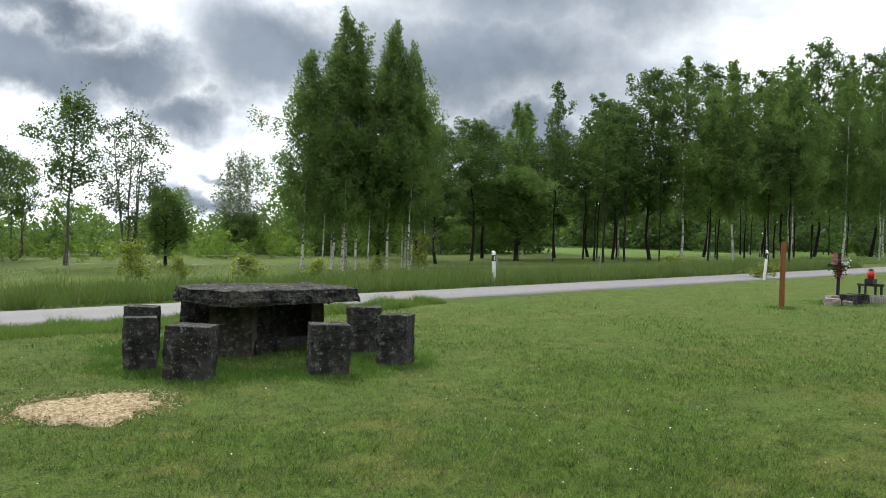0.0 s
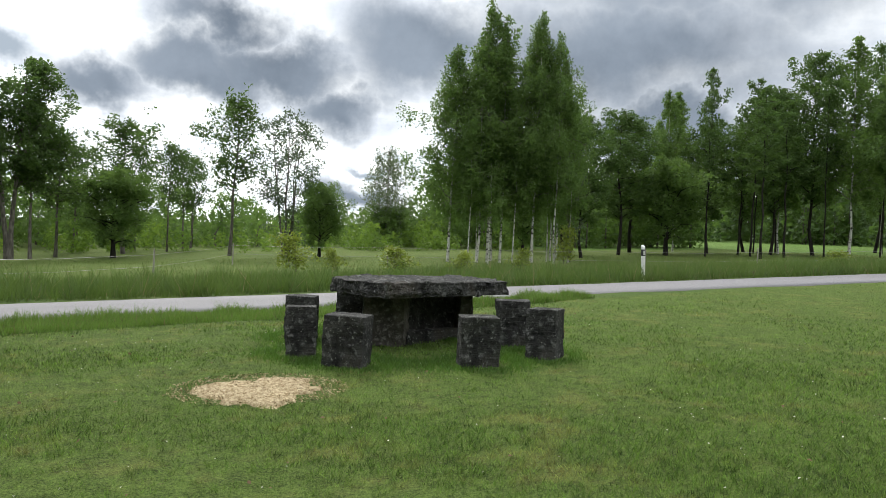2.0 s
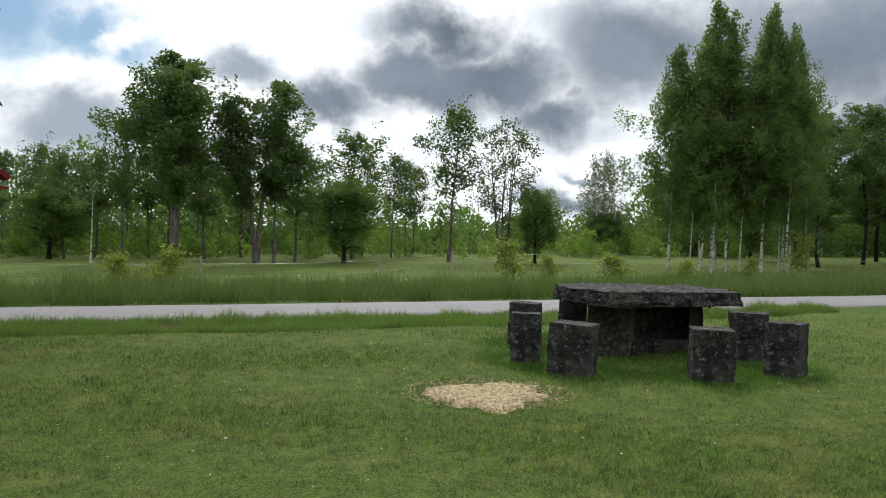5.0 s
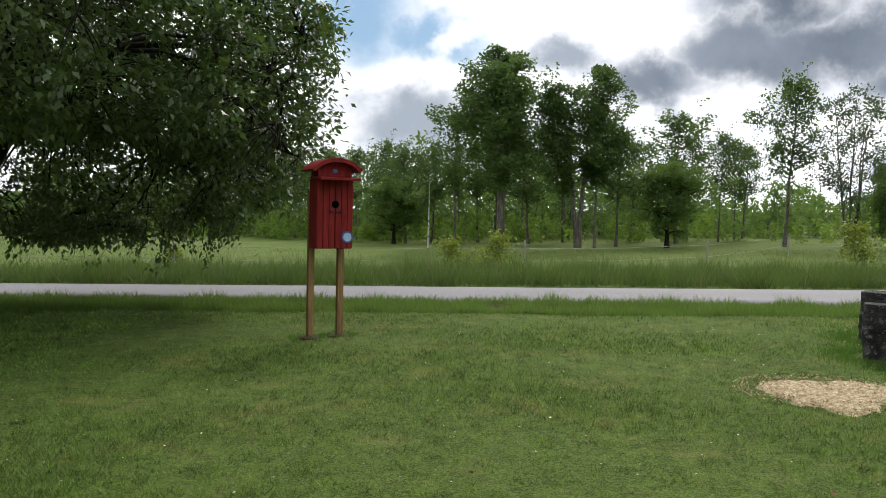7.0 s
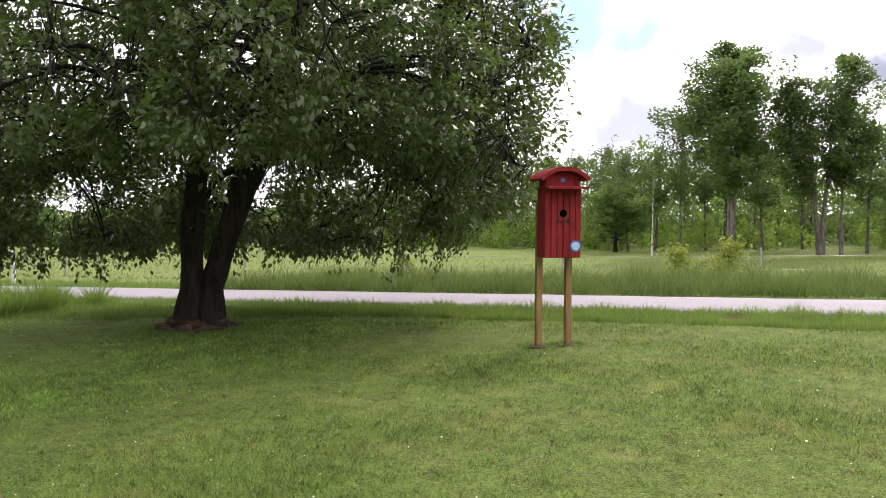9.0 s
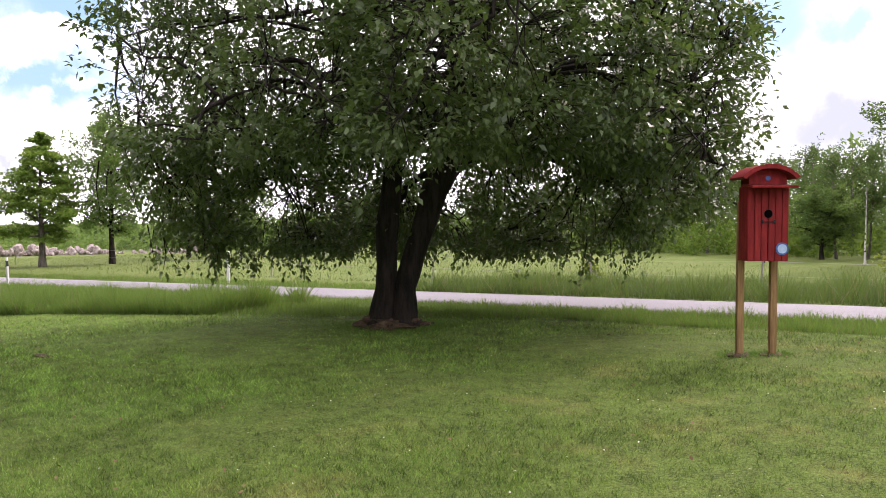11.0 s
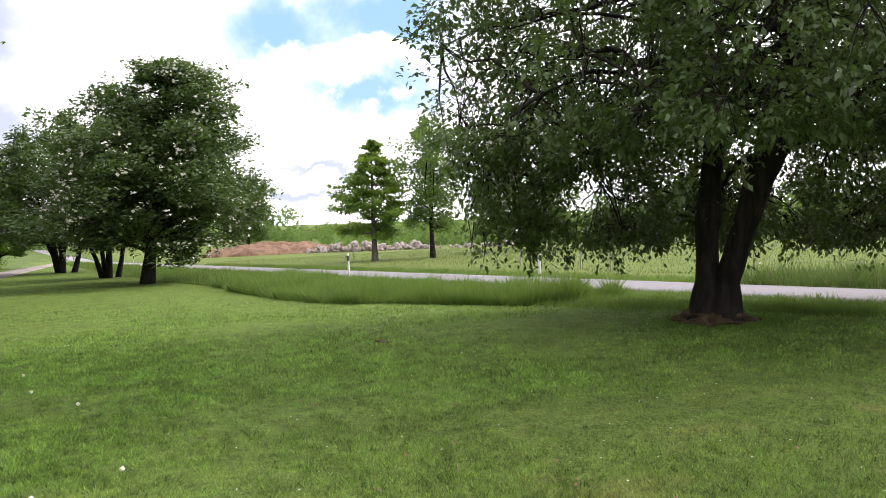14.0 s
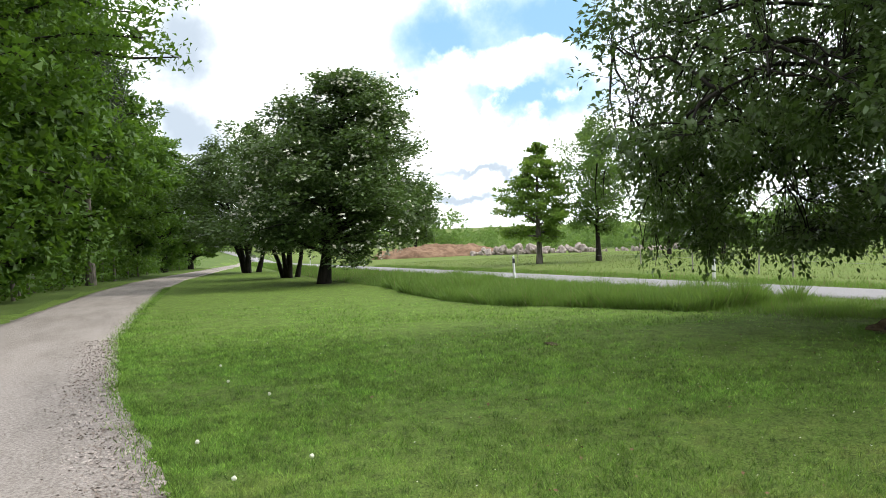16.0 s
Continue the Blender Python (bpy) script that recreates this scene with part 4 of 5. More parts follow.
for ob_, n_, hh, rr, px_, py_ in ((rowan, 420, 9.5, 3.1, 0, 0),):
    u_ = r_.uniform(0.12, 0.95, n_)
    az_ = r_.uniform(0, 2 * math.pi, n_)
    q_ = rr * shape_dome(np.clip((u_ - 0.12) / 0.88, 0, 1)) * r_.uniform(0.85, 1.08, n_)
    c_ = np.stack([np.cos(az_) * q_ + 0.25 * u_ ** 0.8, np.sin(az_) * q_ + 0.85 * u_ ** 0.8, u_ * hh], -1)
    c_ = np.repeat(c_, 4, 0) + r_.normal(0, 0.06, (n_ * 4, 3))
    part_np("blossom", np_mesh("blossom", *leaves(r_, c_, 0.11, 0.10, True), [M_BLOSSOM]), ob_, "creamy white blossom clusters")
# wood along the gravel track
edge_a = tree_thing("maple_tree", grow_tree(26, 13, 4.0, 0.06, 0.26, 70, 26000, 0.25, 0.19, shape_dome, 0.3, 0.4, 1, 0.02, 8, 0.11, flat=0.55, up=1.3), M_BARK, M_WOOD_EDGE, "leafy maple with green foliage down to the ground", "maple", "wood edge along the track")
plant(edge_a, [(-20, -6.9, 14.0, 3.9), (-33, -6.3, 17, 4.4), (-47, -5.6, 17, 4.5), (-68, -2.2, 14, 4.4), (-26.5, -6.9, 14.5, 4.0), (-90, 3.4, 11, 4.3)], 13, 4.0)
edge_b = tree_thing("lime_tree", grow_tree(27, 13, 3.8, 0.05, 0.25, 70, 26000, 0.24, 0.18, shape_oval, 0.4, 0.45, 1, 0.02, 8, 0.12, flat=0.6, up=1.2), M_BARK, M_WOOD_EDGE, "tall dark green tree at the wood's edge", "tree", "wood edge along the track")
plant(edge_b, [(-39.5, -6.1, 17.5, 4.6), (-55, -4.6, 17, 4.7), (-79, 0.6, 13, 4.5), (-14, -8.2, 13, 3.8), (-61, -3.9, 14, 4.2), (-30, -11, 17, 4.6), (-23.5, -9.5, 16, 4.2)], 13, 3.8)
edge_c = tree_thing("oak_tree", grow_tree(28, 14, 6.4, 0.40, 0.32, 64, 40000, 0.17, 0.125, shape_dome, 0.15, 0.30, 1, 0.02, 11, 0.065, flat=0.55, up=1.0), M_BARK, M_WOOD_EDGE, "large oak with branches reaching over the track", "oak", "wood edge along the track")
plant(edge_c, [(-28.5, -5.6, 15.8, 7.2)], 14, 6.4)
pine = tree_thing("pine_tree", grow_tree(29, 17, 2.6, 0.35, 0.22, 46, 12000, 0.28, 0.06, shape_cone, 0.1, 0.15, 1, 0.01, 7, 0.15), M_BARK2, M_PINE, "dark pine rising above the leafy wood", "pine", "wood edge along the track")
plant(pine, [(-50, -3.6, 18, 3.0)], 17, 2.6)

# ---- the old pear tree on the lawn ----
pear = thing("pear_tree", stand(-8.45, 9.65), "old twin-stemmed pear tree with a wide drooping crown", "tree")
pr = np.random.default_rng(31)
face = math.atan2(-9.65, 8.05)       # towards the track
right_ = np.array([-math.sin(face), math.cos(face), 0])
ahead_ = np.array([-math.cos(face), -math.sin(face), 0])


def turned(p):
    p = np.asarray(p, float)
    return p[..., 0:1] * right_ + p[..., 1:2] * ahead_ + p[..., 2:3] * np.array([0, 0, 1.0])


def crown_radius(z):
    return np.interp(z, [0.9, 1.5, 2.5, 4.0, 5.5, 7.0, 8.2, 9.0], [3.6, 4.35, 4.8, 4.85, 4.6, 3.8, 2.4, 0.8])


def crown_floor(az):
    """The foliage hangs low at the sides and behind, and is lifted towards the track."""
    away = np.cos(az - face)
    return 1.2 + 1.35 * np.clip((away + 0.15) / 0.6, 0, 1)


stems_ = [
    ([(-0.19, 0.0, -0.15), (-0.18, 0.0, 0.12), (-0.11, 0.0, 0.6), (-0.12, 0.0, 1.2), (-0.10, 0.0, 1.7), (-0.04, 0.03, 2.15), (0.0, 0.05, 2.6), (0.0, 0.1, 3.3), (-0.15, 0.2, 4.5), (-0.25, 0.3, 6.0), (-0.2, 0.3, 7.6)],
     [0.38, 0.22, 0.165, 0.17, 0.18, 0.15, 0.14, 0.14, 0.11, 0.07, 0.03]),
    ([(0.16, -0.05, -0.15), (0.16, -0.04, 0.12), (0.16, -0.03, 0.6), (0.33, -0.03, 1.2), (0.49, -0.02, 1.7), (0.64, 0.0, 2.15), (0.82, 0.0, 2.55), (1.05, 0.05, 3.1), (1.35, 0.1, 4.2), (1.6, 0.1, 5.6), (1.7, 0.0, 7.0)],
     [0.38, 0.22, 0.175, 0.17, 0.185, 0.205, 0.20, 0.19, 0.14, 0.09, 0.03]),
]
wood, nodes = [], []
for sp, sr in stems_:
    sp, sr = turned(np.array(sp)), np.array(sr)
    fine = np.linspace(0, len(sp) - 1, 60)
    path = np.stack([np.interp(fine, np.arange(len(sp)), sp[:, i]) for i in range(3)], -1)
    rad_ = np.interp(fine, np.arange(len(sr)), sr)
    v_, f_ = tube(path, rad_, 22)
    for i in range(len(v_)):
        c_ = path[i // 22]
        out_ = v_[i] - c_
        ridge = noise.fractal(Vector((math.atan2(out_[1], out_[0]) * 2.6, c_[2] * 0.9, sp[0, 0])), 1, 2, 3)
        v_[i] = c_ + out_ * (1 + 0.13 * noise.fractal(Vector(v_[i] * np.array([4, 4, 1.6])), 1, 2, 4) + 0.12 * ridge)
    wood.append((v_, f_))
    # limbs reach for places spread over the crown's outside
    for i in range(30):
        az_ = i * 2.399 + pr.uniform(-0.3, 0.3)
        low_ = float(crown_floor(az_))
        ze = low_ + 0.25 + (8.3 - low_) * ((i + pr.random()) / 30) ** 1.15
        end = np.array([math.cos(az_), math.sin(az_), 0]) * crown_radius(ze) * pr.uniform(0.72, 0.95) + np.array([0, 0, ze]) + right_ * 0.5
        zs = np.clip(2.3 + 0.55 * (ze - 1.4) + pr.uniform(-0.4, 0.4), 2.1, 6.4)
        s_ = np.interp(zs, path[:, 2], np.arange(len(path)))
        p = np.array([np.interp(s_, np.arange(len(path)), path[:, k_]) for k_ in range(3)])
        w_ = np.linspace(0, 1, 10)[:, None]
        lift_ = 0.10 * np.linalg.norm(end - p)
        lp = p + (end - p) * w_ + np.array([0, 0, 1.0]) * lift_ * np.sin(math.pi * w_ ** 0.9)
        jig = np.cumsum(pr.normal(0, 0.10, (10, 3)), 0)
        jig[0] = 0
        lp = lp + jig
        lr = np.interp(s_, np.arange(len(path)), rad_) * 0.42 * (1 - 0.9 * w_[:, 0] ** 0.8) + 0.008
        wood.append(tube(lp, lr, 7))
        nodes.append(np.stack([np.interp(np.linspace(0.2, 1, 24), w_[:, 0], lp[:, k_]) for k_ in range(3)], -1))
nodes = np.concatenate(nodes)
az_ = pr.uniform(0, 2 * math.pi, 460)
fl_ = crown_floor(az_)
zz = fl_ + 0.1 + (8.6 - fl_) * pr.random(460) ** 1.4
rr_ = crown_radius(zz) * pr.uniform(0.35, 0.95, 460) ** 0.7
bough = []
for end in np.stack([np.cos(az_) * rr_, np.sin(az_) * rr_, zz], -1) + right_ * 0.5:
    d_ = np.linalg.norm(nodes - end, axis=1)
    p = nodes[int(np.argmin(d_))]
    w_ = np.linspace(0, 1, 7)[:, None]
    jig = np.cumsum(pr.normal(0, 0.05, (7, 3)), 0)
    jig[0] = 0
    lp = p + (end - p) * w_ + jig + np.array([0, 0, 0.12]) * d_.min() * np.sin(math.pi * w_)
    wood.append(tube(lp, 0.026 * (1 - 0.8 * w_[:, 0]) + 0.004, 4))
    bough.append(np.stack([np.interp(np.linspace(0.15, 1, 9), w_[:, 0], lp[:, k_]) for k_ in range(3)], -1))
nodes = np.concatenate([nodes, *bough])
tips, tip_dir, tip_count = [], [], []
n = 9200
az_ = pr.uniform(0, 2 * math.pi, n)
fl_ = crown_floor(az_)
zz = fl_ + (8.8 - fl_) * pr.random(n) ** 1.6
rr_ = crown_radius(zz) * pr.beta(2.3, 1.0, n) * (0.95 + 0.05 * np.sin(az_ * 5 + zz * 1.3) + 0.04 * np.sin(az_ * 11 - zz * 2.2))
cand = np.stack([np.cos(az_) * rr_, np.sin(az_) * rr_, zz], -1) + right_ * 0.5
# denser, hanging foliage on the side away from the rowans
az_ = math.atan2(right_[1], right_[0]) + pr.normal(0, 0.55, 1300)
zz = pr.uniform(1.7, 6.0, 1300)
rr_ = crown_radius(zz) * pr.uniform(0.72, 1.0, 1300)
cand = np.concatenate([cand, np.stack([np.cos(az_) * rr_, np.sin(az_) * rr_, zz], -1) + right_ * 0.5])
cand = np.array([c_ for c_ in cand if noise.noise(Vector(c_ * 0.85)) + 0.45 * noise.noise(Vector(c_ * 2.1)) > -0.13])
for c_ in cand:
    d_ = np.linalg.norm(nodes - c_, axis=1)
    k_ = int(np.argmin(d_))
    if d_[k_] > 1.1:
        continue
    mid_ = (nodes[k_] + c_) / 2 + np.array([0, 0, 0.10 * d_[k_]])
    wood.append(tube(np.stack([nodes[k_], mid_, c_]), np.array([0.009, 0.006, 0.003]), 3))
    tips.append(c_)
    tip_dir.append((c_ - nodes[k_]) / (d_[k_] + 1e-6) + np.array([c_[0], c_[1], 0]) * 0.12 + np.array([0, 0, -0.25]))
    tip_count.append(23)
# hanging twigs along the crown's lower rim
for i in range(210):
    az_ = pr.uniform(0, 2 * math.pi)
    if math.cos(az_ - face) > 0.55:
        continue
    q_ = pr.uniform(2.6, 4.3)
    z_ = float(crown_floor(az_)) + pr.uniform(0.15, 0.6)
    top_ = np.array([math.cos(az_) * q_, math.sin(az_) * q_, z_])
    low_ = top_ + np.array([pr.normal(0, 0.15), pr.normal(0, 0.15), -pr.uniform(0.2, 0.75)])
    wood.append(tube(np.stack([top_, (top_ + low_) / 2 + pr.normal(0, 0.05, 3), low_]), np.array([0.012, 0.008, 0.004]), 3))
    for q in (0.0, 0.35, 0.7, 1.0):
        tips.append(top_ + (low_ - top_) * q)
        tip_dir.append((low_ - top_) + pr.normal(0, 0.25, 3))
        tip_count.append(9)
wv_, wf_ = join_tubes(wood)
part_np("trunk", np_mesh("trunk", wv_, wf_, [M_BARK], None, True), pear, "dark furrowed twin trunk with crooked limbs")
tips, tip_dir, tip_count = np.array(tips), np.array(tip_dir), np.array(tip_count)


def sprays(r, starts, along, count, reach, ln, wd):
    """Leaves set in turn along short twigs, pointing forward and outward, their faces towards the sky."""
    i = np.repeat(np.arange(len(starts)), count)
    n_ = len(i)
    d = along / (np.linalg.norm(along, axis=1)[:, None] + 1e-9)
    d = d[i] + r.normal(0, 0.38, (n_, 3))
    d /= np.linalg.norm(d, axis=1)[:, None]
    s = r.random((n_, 1)) ** 0.75
    c = starts[i] + d * reach * (s - 0.42) + r.normal(0, 0.045, (n_, 3))
    a = d * 0.8 + r.normal(0, 0.55, (n_, 3)) + np.array([0, 0, -0.15])
    a /= np.linalg.norm(a, axis=1)[:, None]
    nor = r.normal(0, 0.5, (n_, 3)) + np.array([0, 0, 0.9])
    nor -= a * np.sum(a * nor, 1)[:, None]
    nor /= np.linalg.norm(nor, axis=1)[:, None] + 1e-9
    b = np.cross(nor, a)
    k_ = r.uniform(0.6, 1.25, (n_, 1))
    a, b, fold = a * ln * k_, b * wd * k_, nor * wd * 0.2 * k_
    v = np.stack([c, c + a * 0.45 + b * 0.5 + fold, c + a - fold * 0.5, c + a * 0.45 - b * 0.5 + fold], 1)
    return v.reshape(-1, 3), np.arange(4 * n_).reshape(-1, 4)


part_np("crown", np_mesh("crown", *sprays(pr, tips, tip_dir, tip_count, 0.46, 0.106, 0.056), [M_NEAR_LEAF]), pear, "dark green pear leaves")
rim = np.hypot(tips[:, 0], tips[:, 1]) > crown_radius(tips[:, 2]) * 0.72
outer = tips[rim]
side_w = np.clip(0.25 + (outer @ right_) / 4.0, 0.08, 1.3) * np.clip((outer[:, 2] - 1.2) / 2.0, 0.1, 1)
bc = outer[pr.choice(len(outer), 1000, p=side_w / side_w.sum())] + pr.normal(0, 0.12, (1000, 3))
bc = np.repeat(bc, 9, 0) + pr.normal(0, 0.030, (9000, 3))
part_np("blossom", np_mesh("blossom", *leaves(pr, bc, 0.034, 0.034, True), [M_BLOSSOM]), pear, "fading white blossom clusters")
mound = bmesh.new()
bmesh.ops.create_icosphere(mound, subdivisions=4, radius=0.55)
for v in mound.verts:
    v.co = Vector((v.co.x, v.co.y, v.co.z * 0.30)) * (1 + 0.6 * noise.fractal(v.co * 5, 1, 2, 4)) - Vector((0, 0, 0.02))
part("root_mound", mound, M_SOIL, pear, "earth and dead leaves heaped round the roots", True)


# ---- far woods and shrubs ----
def thicket(name, n_clump, x0, x1, y0, y1, h0, h1, n_leaf, size, mat, label, trunks=0, beside=None):
    """A far belt of brush: uneven clumps of leaves on thin stems, joined as stuff."""
    r = np.random.default_rng(abs(hash_of(name, x0, y0)))
    x, y, h = r.uniform(x0, x1, n_clump), r.uniform(y0, y1, n_clump), r.uniform(h0, h1, n_clump) * r.choice([0.6, 0.85, 1.0, 1.25], n_clump)
    if beside:
        y = y + beside(x)
    wide = h * r.uniform(0.28, 0.5, n_clump) + 0.3
    pick = r.choice(n_clump, n_leaf, p=(h * wide) / (h * wide).sum())
    u = r.random(n_leaf)
    q = wide[pick] * np.sin(math.pi * np.clip(0.12 + 0.86 * u, 0, 1)) ** 0.6 * np.sqrt(r.random(n_leaf))
    a = r.uniform(0, 2 * math.pi, n_leaf)
    lump = np.round(a * 2) * 0.13
    c = np.stack([x[pick] + np.cos(a) * q, y[pick] + np.sin(a) * q, gz(x[pick], y[pick]) + h[pick] * (0.05 + 0.95 * u) + lump * 0.6 * (r.random(n_leaf) - 0.5)], -1)
    ob = thing(name, Matrix(), label, "woods", kind="stuff")
    part_np("foliage", np_mesh("foliage", *leaves(r, c, size, size * 0.65, False), [mat]), ob)
    poles = []
    for i in range(min(n_clump, trunks)):
        b = float(gz(x[i], y[i]))
        poles.append(tube([(x[i], y[i], b - 0.1), (x[i] + r.normal(0, 0.1), y[i], b + h[i] * 0.5), (x[i] + r.normal(0, 0.2), y[i], b + h[i] * 0.97)], [0.10, 0.07, 0.02], 5))
    if poles:
        part_np("stems", np_mesh("stems", *join_tubes(poles), [M_BARK2], None, True), ob)
    return ob


def hash_of(name, *v):
    return sum(ord(c) * (i + 1) for i, c in enumerate(name)) + int(sum(v) * 10)


# these next three belts take lighter leaves, partly to stand in for distance haze
thicket("far_woods", 160, 6, 44, 62, 80, 2.0, 3.4, 26000, 0.34, M_BIRCH_LEAF, "low young wood behind the pasture", 30)
thicket("far_woods", 170, -36, 7, 60, 78, 3.6, 6.4, 34000, 0.36, M_BIRCH_LEAF, "dense mixed young wood behind the pasture", 90)
thicket("far_brush", 160, -30, 42, 52, 62, 0.9, 2.0, 22000, 0.24, M_LIGHT_LEAF, "low green brush at the pasture's far edge")
thicket("far_woods", 200, -105, -30, 64, 84, 2.6, 4.6, 32000, 0.45, M_BIRCH_LEAF, "mixed green wood far behind the pasture", 40)
thicket("far_brush", 200, -185, -95, 52, 95, 2.2, 3.4, 24000, 0.40, M_BIRCH_LEAF, "low plantation of young green trees")
thicket("far_brush", 120, -98, -58, 56, 64, 0.8, 1.5, 12000, 0.3, M_BIRCH_LEAF, "low hedge across the pasture")
thicket("far_woods", 110, 64, 100, 96, 116, 6, 11, 22000, 0.75, M_DARK_LEAF, "dark wood beyond the bright field", 60)
thicket("far_woods", 130, 92, 132, 56, 98, 7, 12, 26000, 0.75, M_DARK_LEAF, "dark wood beyond the bright field", 60)
thicket("far_woods", 110, 112, 150, 22, 58, 7, 12, 22000, 0.8, M_DARK_LEAF, "dark wood beyond the bright field", 50)
thicket("far_woods", 70, 34, 62, 56, 68, 3.5, 7, 20000, 0.42, M_BIRCH_LEAF, "green undergrowth between the birches", 40)
thicket("undergrowth", 230, -98, -14, -9.0, -5.2, 1.2, 4.2, 44000, 0.20, M_WOOD_EDGE, "leafy undergrowth along the track", 60, drive_edge)
thicket("undergrowth", 70, -75, -15, -30, -16, 7, 12, 20000, 0.5, M_DARK_LEAF, "dark inner wood behind the track", 40)
thicket("far_brush", 100, 60, 100, 86, 95, 2, 4.5, 10000, 0.6, M_DARK_LEAF, "brush under the far wood")
thicket("far_brush", 120, 88, 114, 22, 92, 2, 4.5, 14000, 0.6, M_DARK_LEAF, "brush under the far wood")
# unseen belt added behind the camera, to cut low sky fill on front faces
thicket("back_woods", 110, -16, 60, -30, -13, 9, 15, 16000, 0.75, M_DARK_LEAF, "unseen wood added behind the camera to darken front faces", 50)
thicket("far_woods", 90, -230, -150, -30, 60, 5, 9, 16000, 0.9, M_BIRCH_LEAF, "far mixed wood at the end of the track", 20)

shrub = tree_thing("young_shrub", grow_tree(41, 1.3, 0.6, 0.1, 0.02, 14, 900, 0.11, 0.07, shape_oval, 0.0, 0.8, 3, 0.03, 4, 0.22, four=True, sides=5), M_BARK2, M_YELLOW_LEAF, "small shrub with fresh yellow-green leaves", "shrub", "young shrubs by the ditch", None, "foliage")
plant(shrub, [(-2.9, 24.0, 1.15, 0.55), (-2.2, 23.6, 1.3, 0.6), (11.5, 32.0, 1.5, 0.8), (15.6, 30.0, 1.0, 1.0), (17.2, 28.5, 0.9, 0.6), (27.4, 34.0, 1.9, 0.7), (21.8, 30.5, 0.9, 0.5), (-11.0, 22.5, 0.8, 0.5), (37.0, 24.5, 0.9, 0.9), (13.2, 31.6, 0.9, 0.5), (26.3, 13.9, 0.5, 0.5)], 1.3, 0.6)

# ---- stone table and stools ----
table = thing("stone_table", pose(4.95, 9.2, float(gz(4.95, 9.2))), "rough dark limestone slab table on upright stones", "table")


def local(points, cx_=4.95, cy_=9.2):
    return [(x - cx_, y - cy_) for x, y in points]


slab = local([(3.86, 8.0), (4.9, 8.27), (5.95, 8.62), (6.15, 10.35), (5.2, 10.3), (3.98, 9.9), (3.78, 9.0)])
top_slab = rock(slab, 0.595, 0.772, 1, 0.055, 0.045, 0.012)
for v in top_slab.verts:
    v.co.z -= 0.022 * v.co.y
part("tabletop", top_slab, M_STONE, table, "thick split limestone slab with chipped edges", False)
part("upright", rock(local([(4.02, 8.95), (4.42, 8.62), (4.62, 8.86), (4.22, 9.22)]), -0.06, 0.605, 2, 0.02, 0.06, 0.008), M_UPRIGHT, table)
part("upright", rock(local([(5.42, 8.95), (5.56, 8.86), (5.74, 9.55), (5.58, 9.62)]), -0.06, 0.605, 3, 0.02, 0.06, 0.008), M_UPRIGHT, table)
part("back_stone", rock(local([(4.36, 9.06), (4.50, 8.90), (5.56, 9.22), (5.50, 9.44)]), -0.06, 0.605, 4, 0.02, 0.07, 0.008), M_STONE, table)
part("footing_stone", rock(local([(4.52, 8.72), (5.44, 8.9), (5.4, 9.1), (4.6, 9.0)]), -0.06, 0.14, 5, 0.03, 0.10, 0.03), M_STONE, table)

STOOLS = [  # x, y, half width, half depth, height, turn
    (3.27, 7.69, 0.215, 0.19, 0.54, -42), (4.52, 7.11, 0.205, 0.18, 0.53, -24), (3.08, 8.52, 0.165, 0.17, 0.56, -24), (3.52, 9.72, 0.18, 0.17, 0.56, -35),
    (4.45, 10.32, 0.18, 0.17, 0.56, -30), (5.46, 7.17, 0.172, 0.17, 0.56, -56), (5.66, 8.08, 0.205, 0.17, 0.57, -34)]
for i, (x, y, a, b, h, turn) in enumerate(STOOLS):
    w = rock([(-a, -b), (a, -b * 0.95), (a * 0.97, b), (-a * 1.02, b * 0.97)], -0.08, h, 10 + i, 0.017, 0.045, 0.008)
    me = bpy.data.meshes.new("stone_stool")
    w.to_mesh(me)
    w.free()
    me.materials.append(M_STONE)
    ob = new("stone_stool", me)
    ob.matrix_basis = pose(x, y, float(gz(x, y)), 1.5 * math.sin(i * 2.1), 1.5 * math.cos(i * 1.7), turn)
    tagged(ob, "roughly hewn dark limestone block used as a stool", "stool", "stools round the stone table")

# ---- sawdust on the lawn ----
bm = bmesh.new()
rings, seg = 14, 72
top = bm.verts.new((0, 0, 0.035))
prev = None
for j in range(1, rings + 1):
    row = []
    for i in range(seg):
        a = 2 * math.pi * i / seg
        edge = 0.60 * (1 + 0.40 * noise.fractal(Vector((math.cos(a) * 1.1, math.sin(a) * 1.1, 3.3)), 1, 2, 4) + 0.16 * noise.fractal(Vector((math.cos(a) * 6, math.sin(a) * 6, 1.3)), 1, 2, 4))
        q = j / rings
        px_, py_ = math.cos(a) * edge * q * 0.98, math.sin(a) * edge * q
        row.append(bm.verts.new((px_, py_, 0.030 * (1 - q ** 2) + 0.012 + 0.022 * noise.fractal(Vector((px_ * 9, py_ * 9, 0)), 1, 2, 3) * (1 - 0.6 * q) - (0.03 if j == rings else 0))))
    for i in range(seg):
        if prev is None:
            bm.faces.new((top, row[i], row[(i + 1) % seg]))
        else:
            bm.faces.new((prev[i], row[i], row[(i + 1) % seg], prev[(i + 1) % seg]))
    prev = row
dust = thing("sawdust_patch", pose(SAND[0], SAND[1], float(gz(*SAND)), 0, 1.6 * -1, -22), "ragged patch of pale sawdust and wood shavings on grass", "sawdust", kind="stuff")
part("sawdust", bm, M_DUST, dust, "", True)
cr = np.random.default_rng(3)
n = 2600
a, q = cr.uniform(0, 2 * math.pi, n), np.sqrt(cr.random(n)) * 0.72
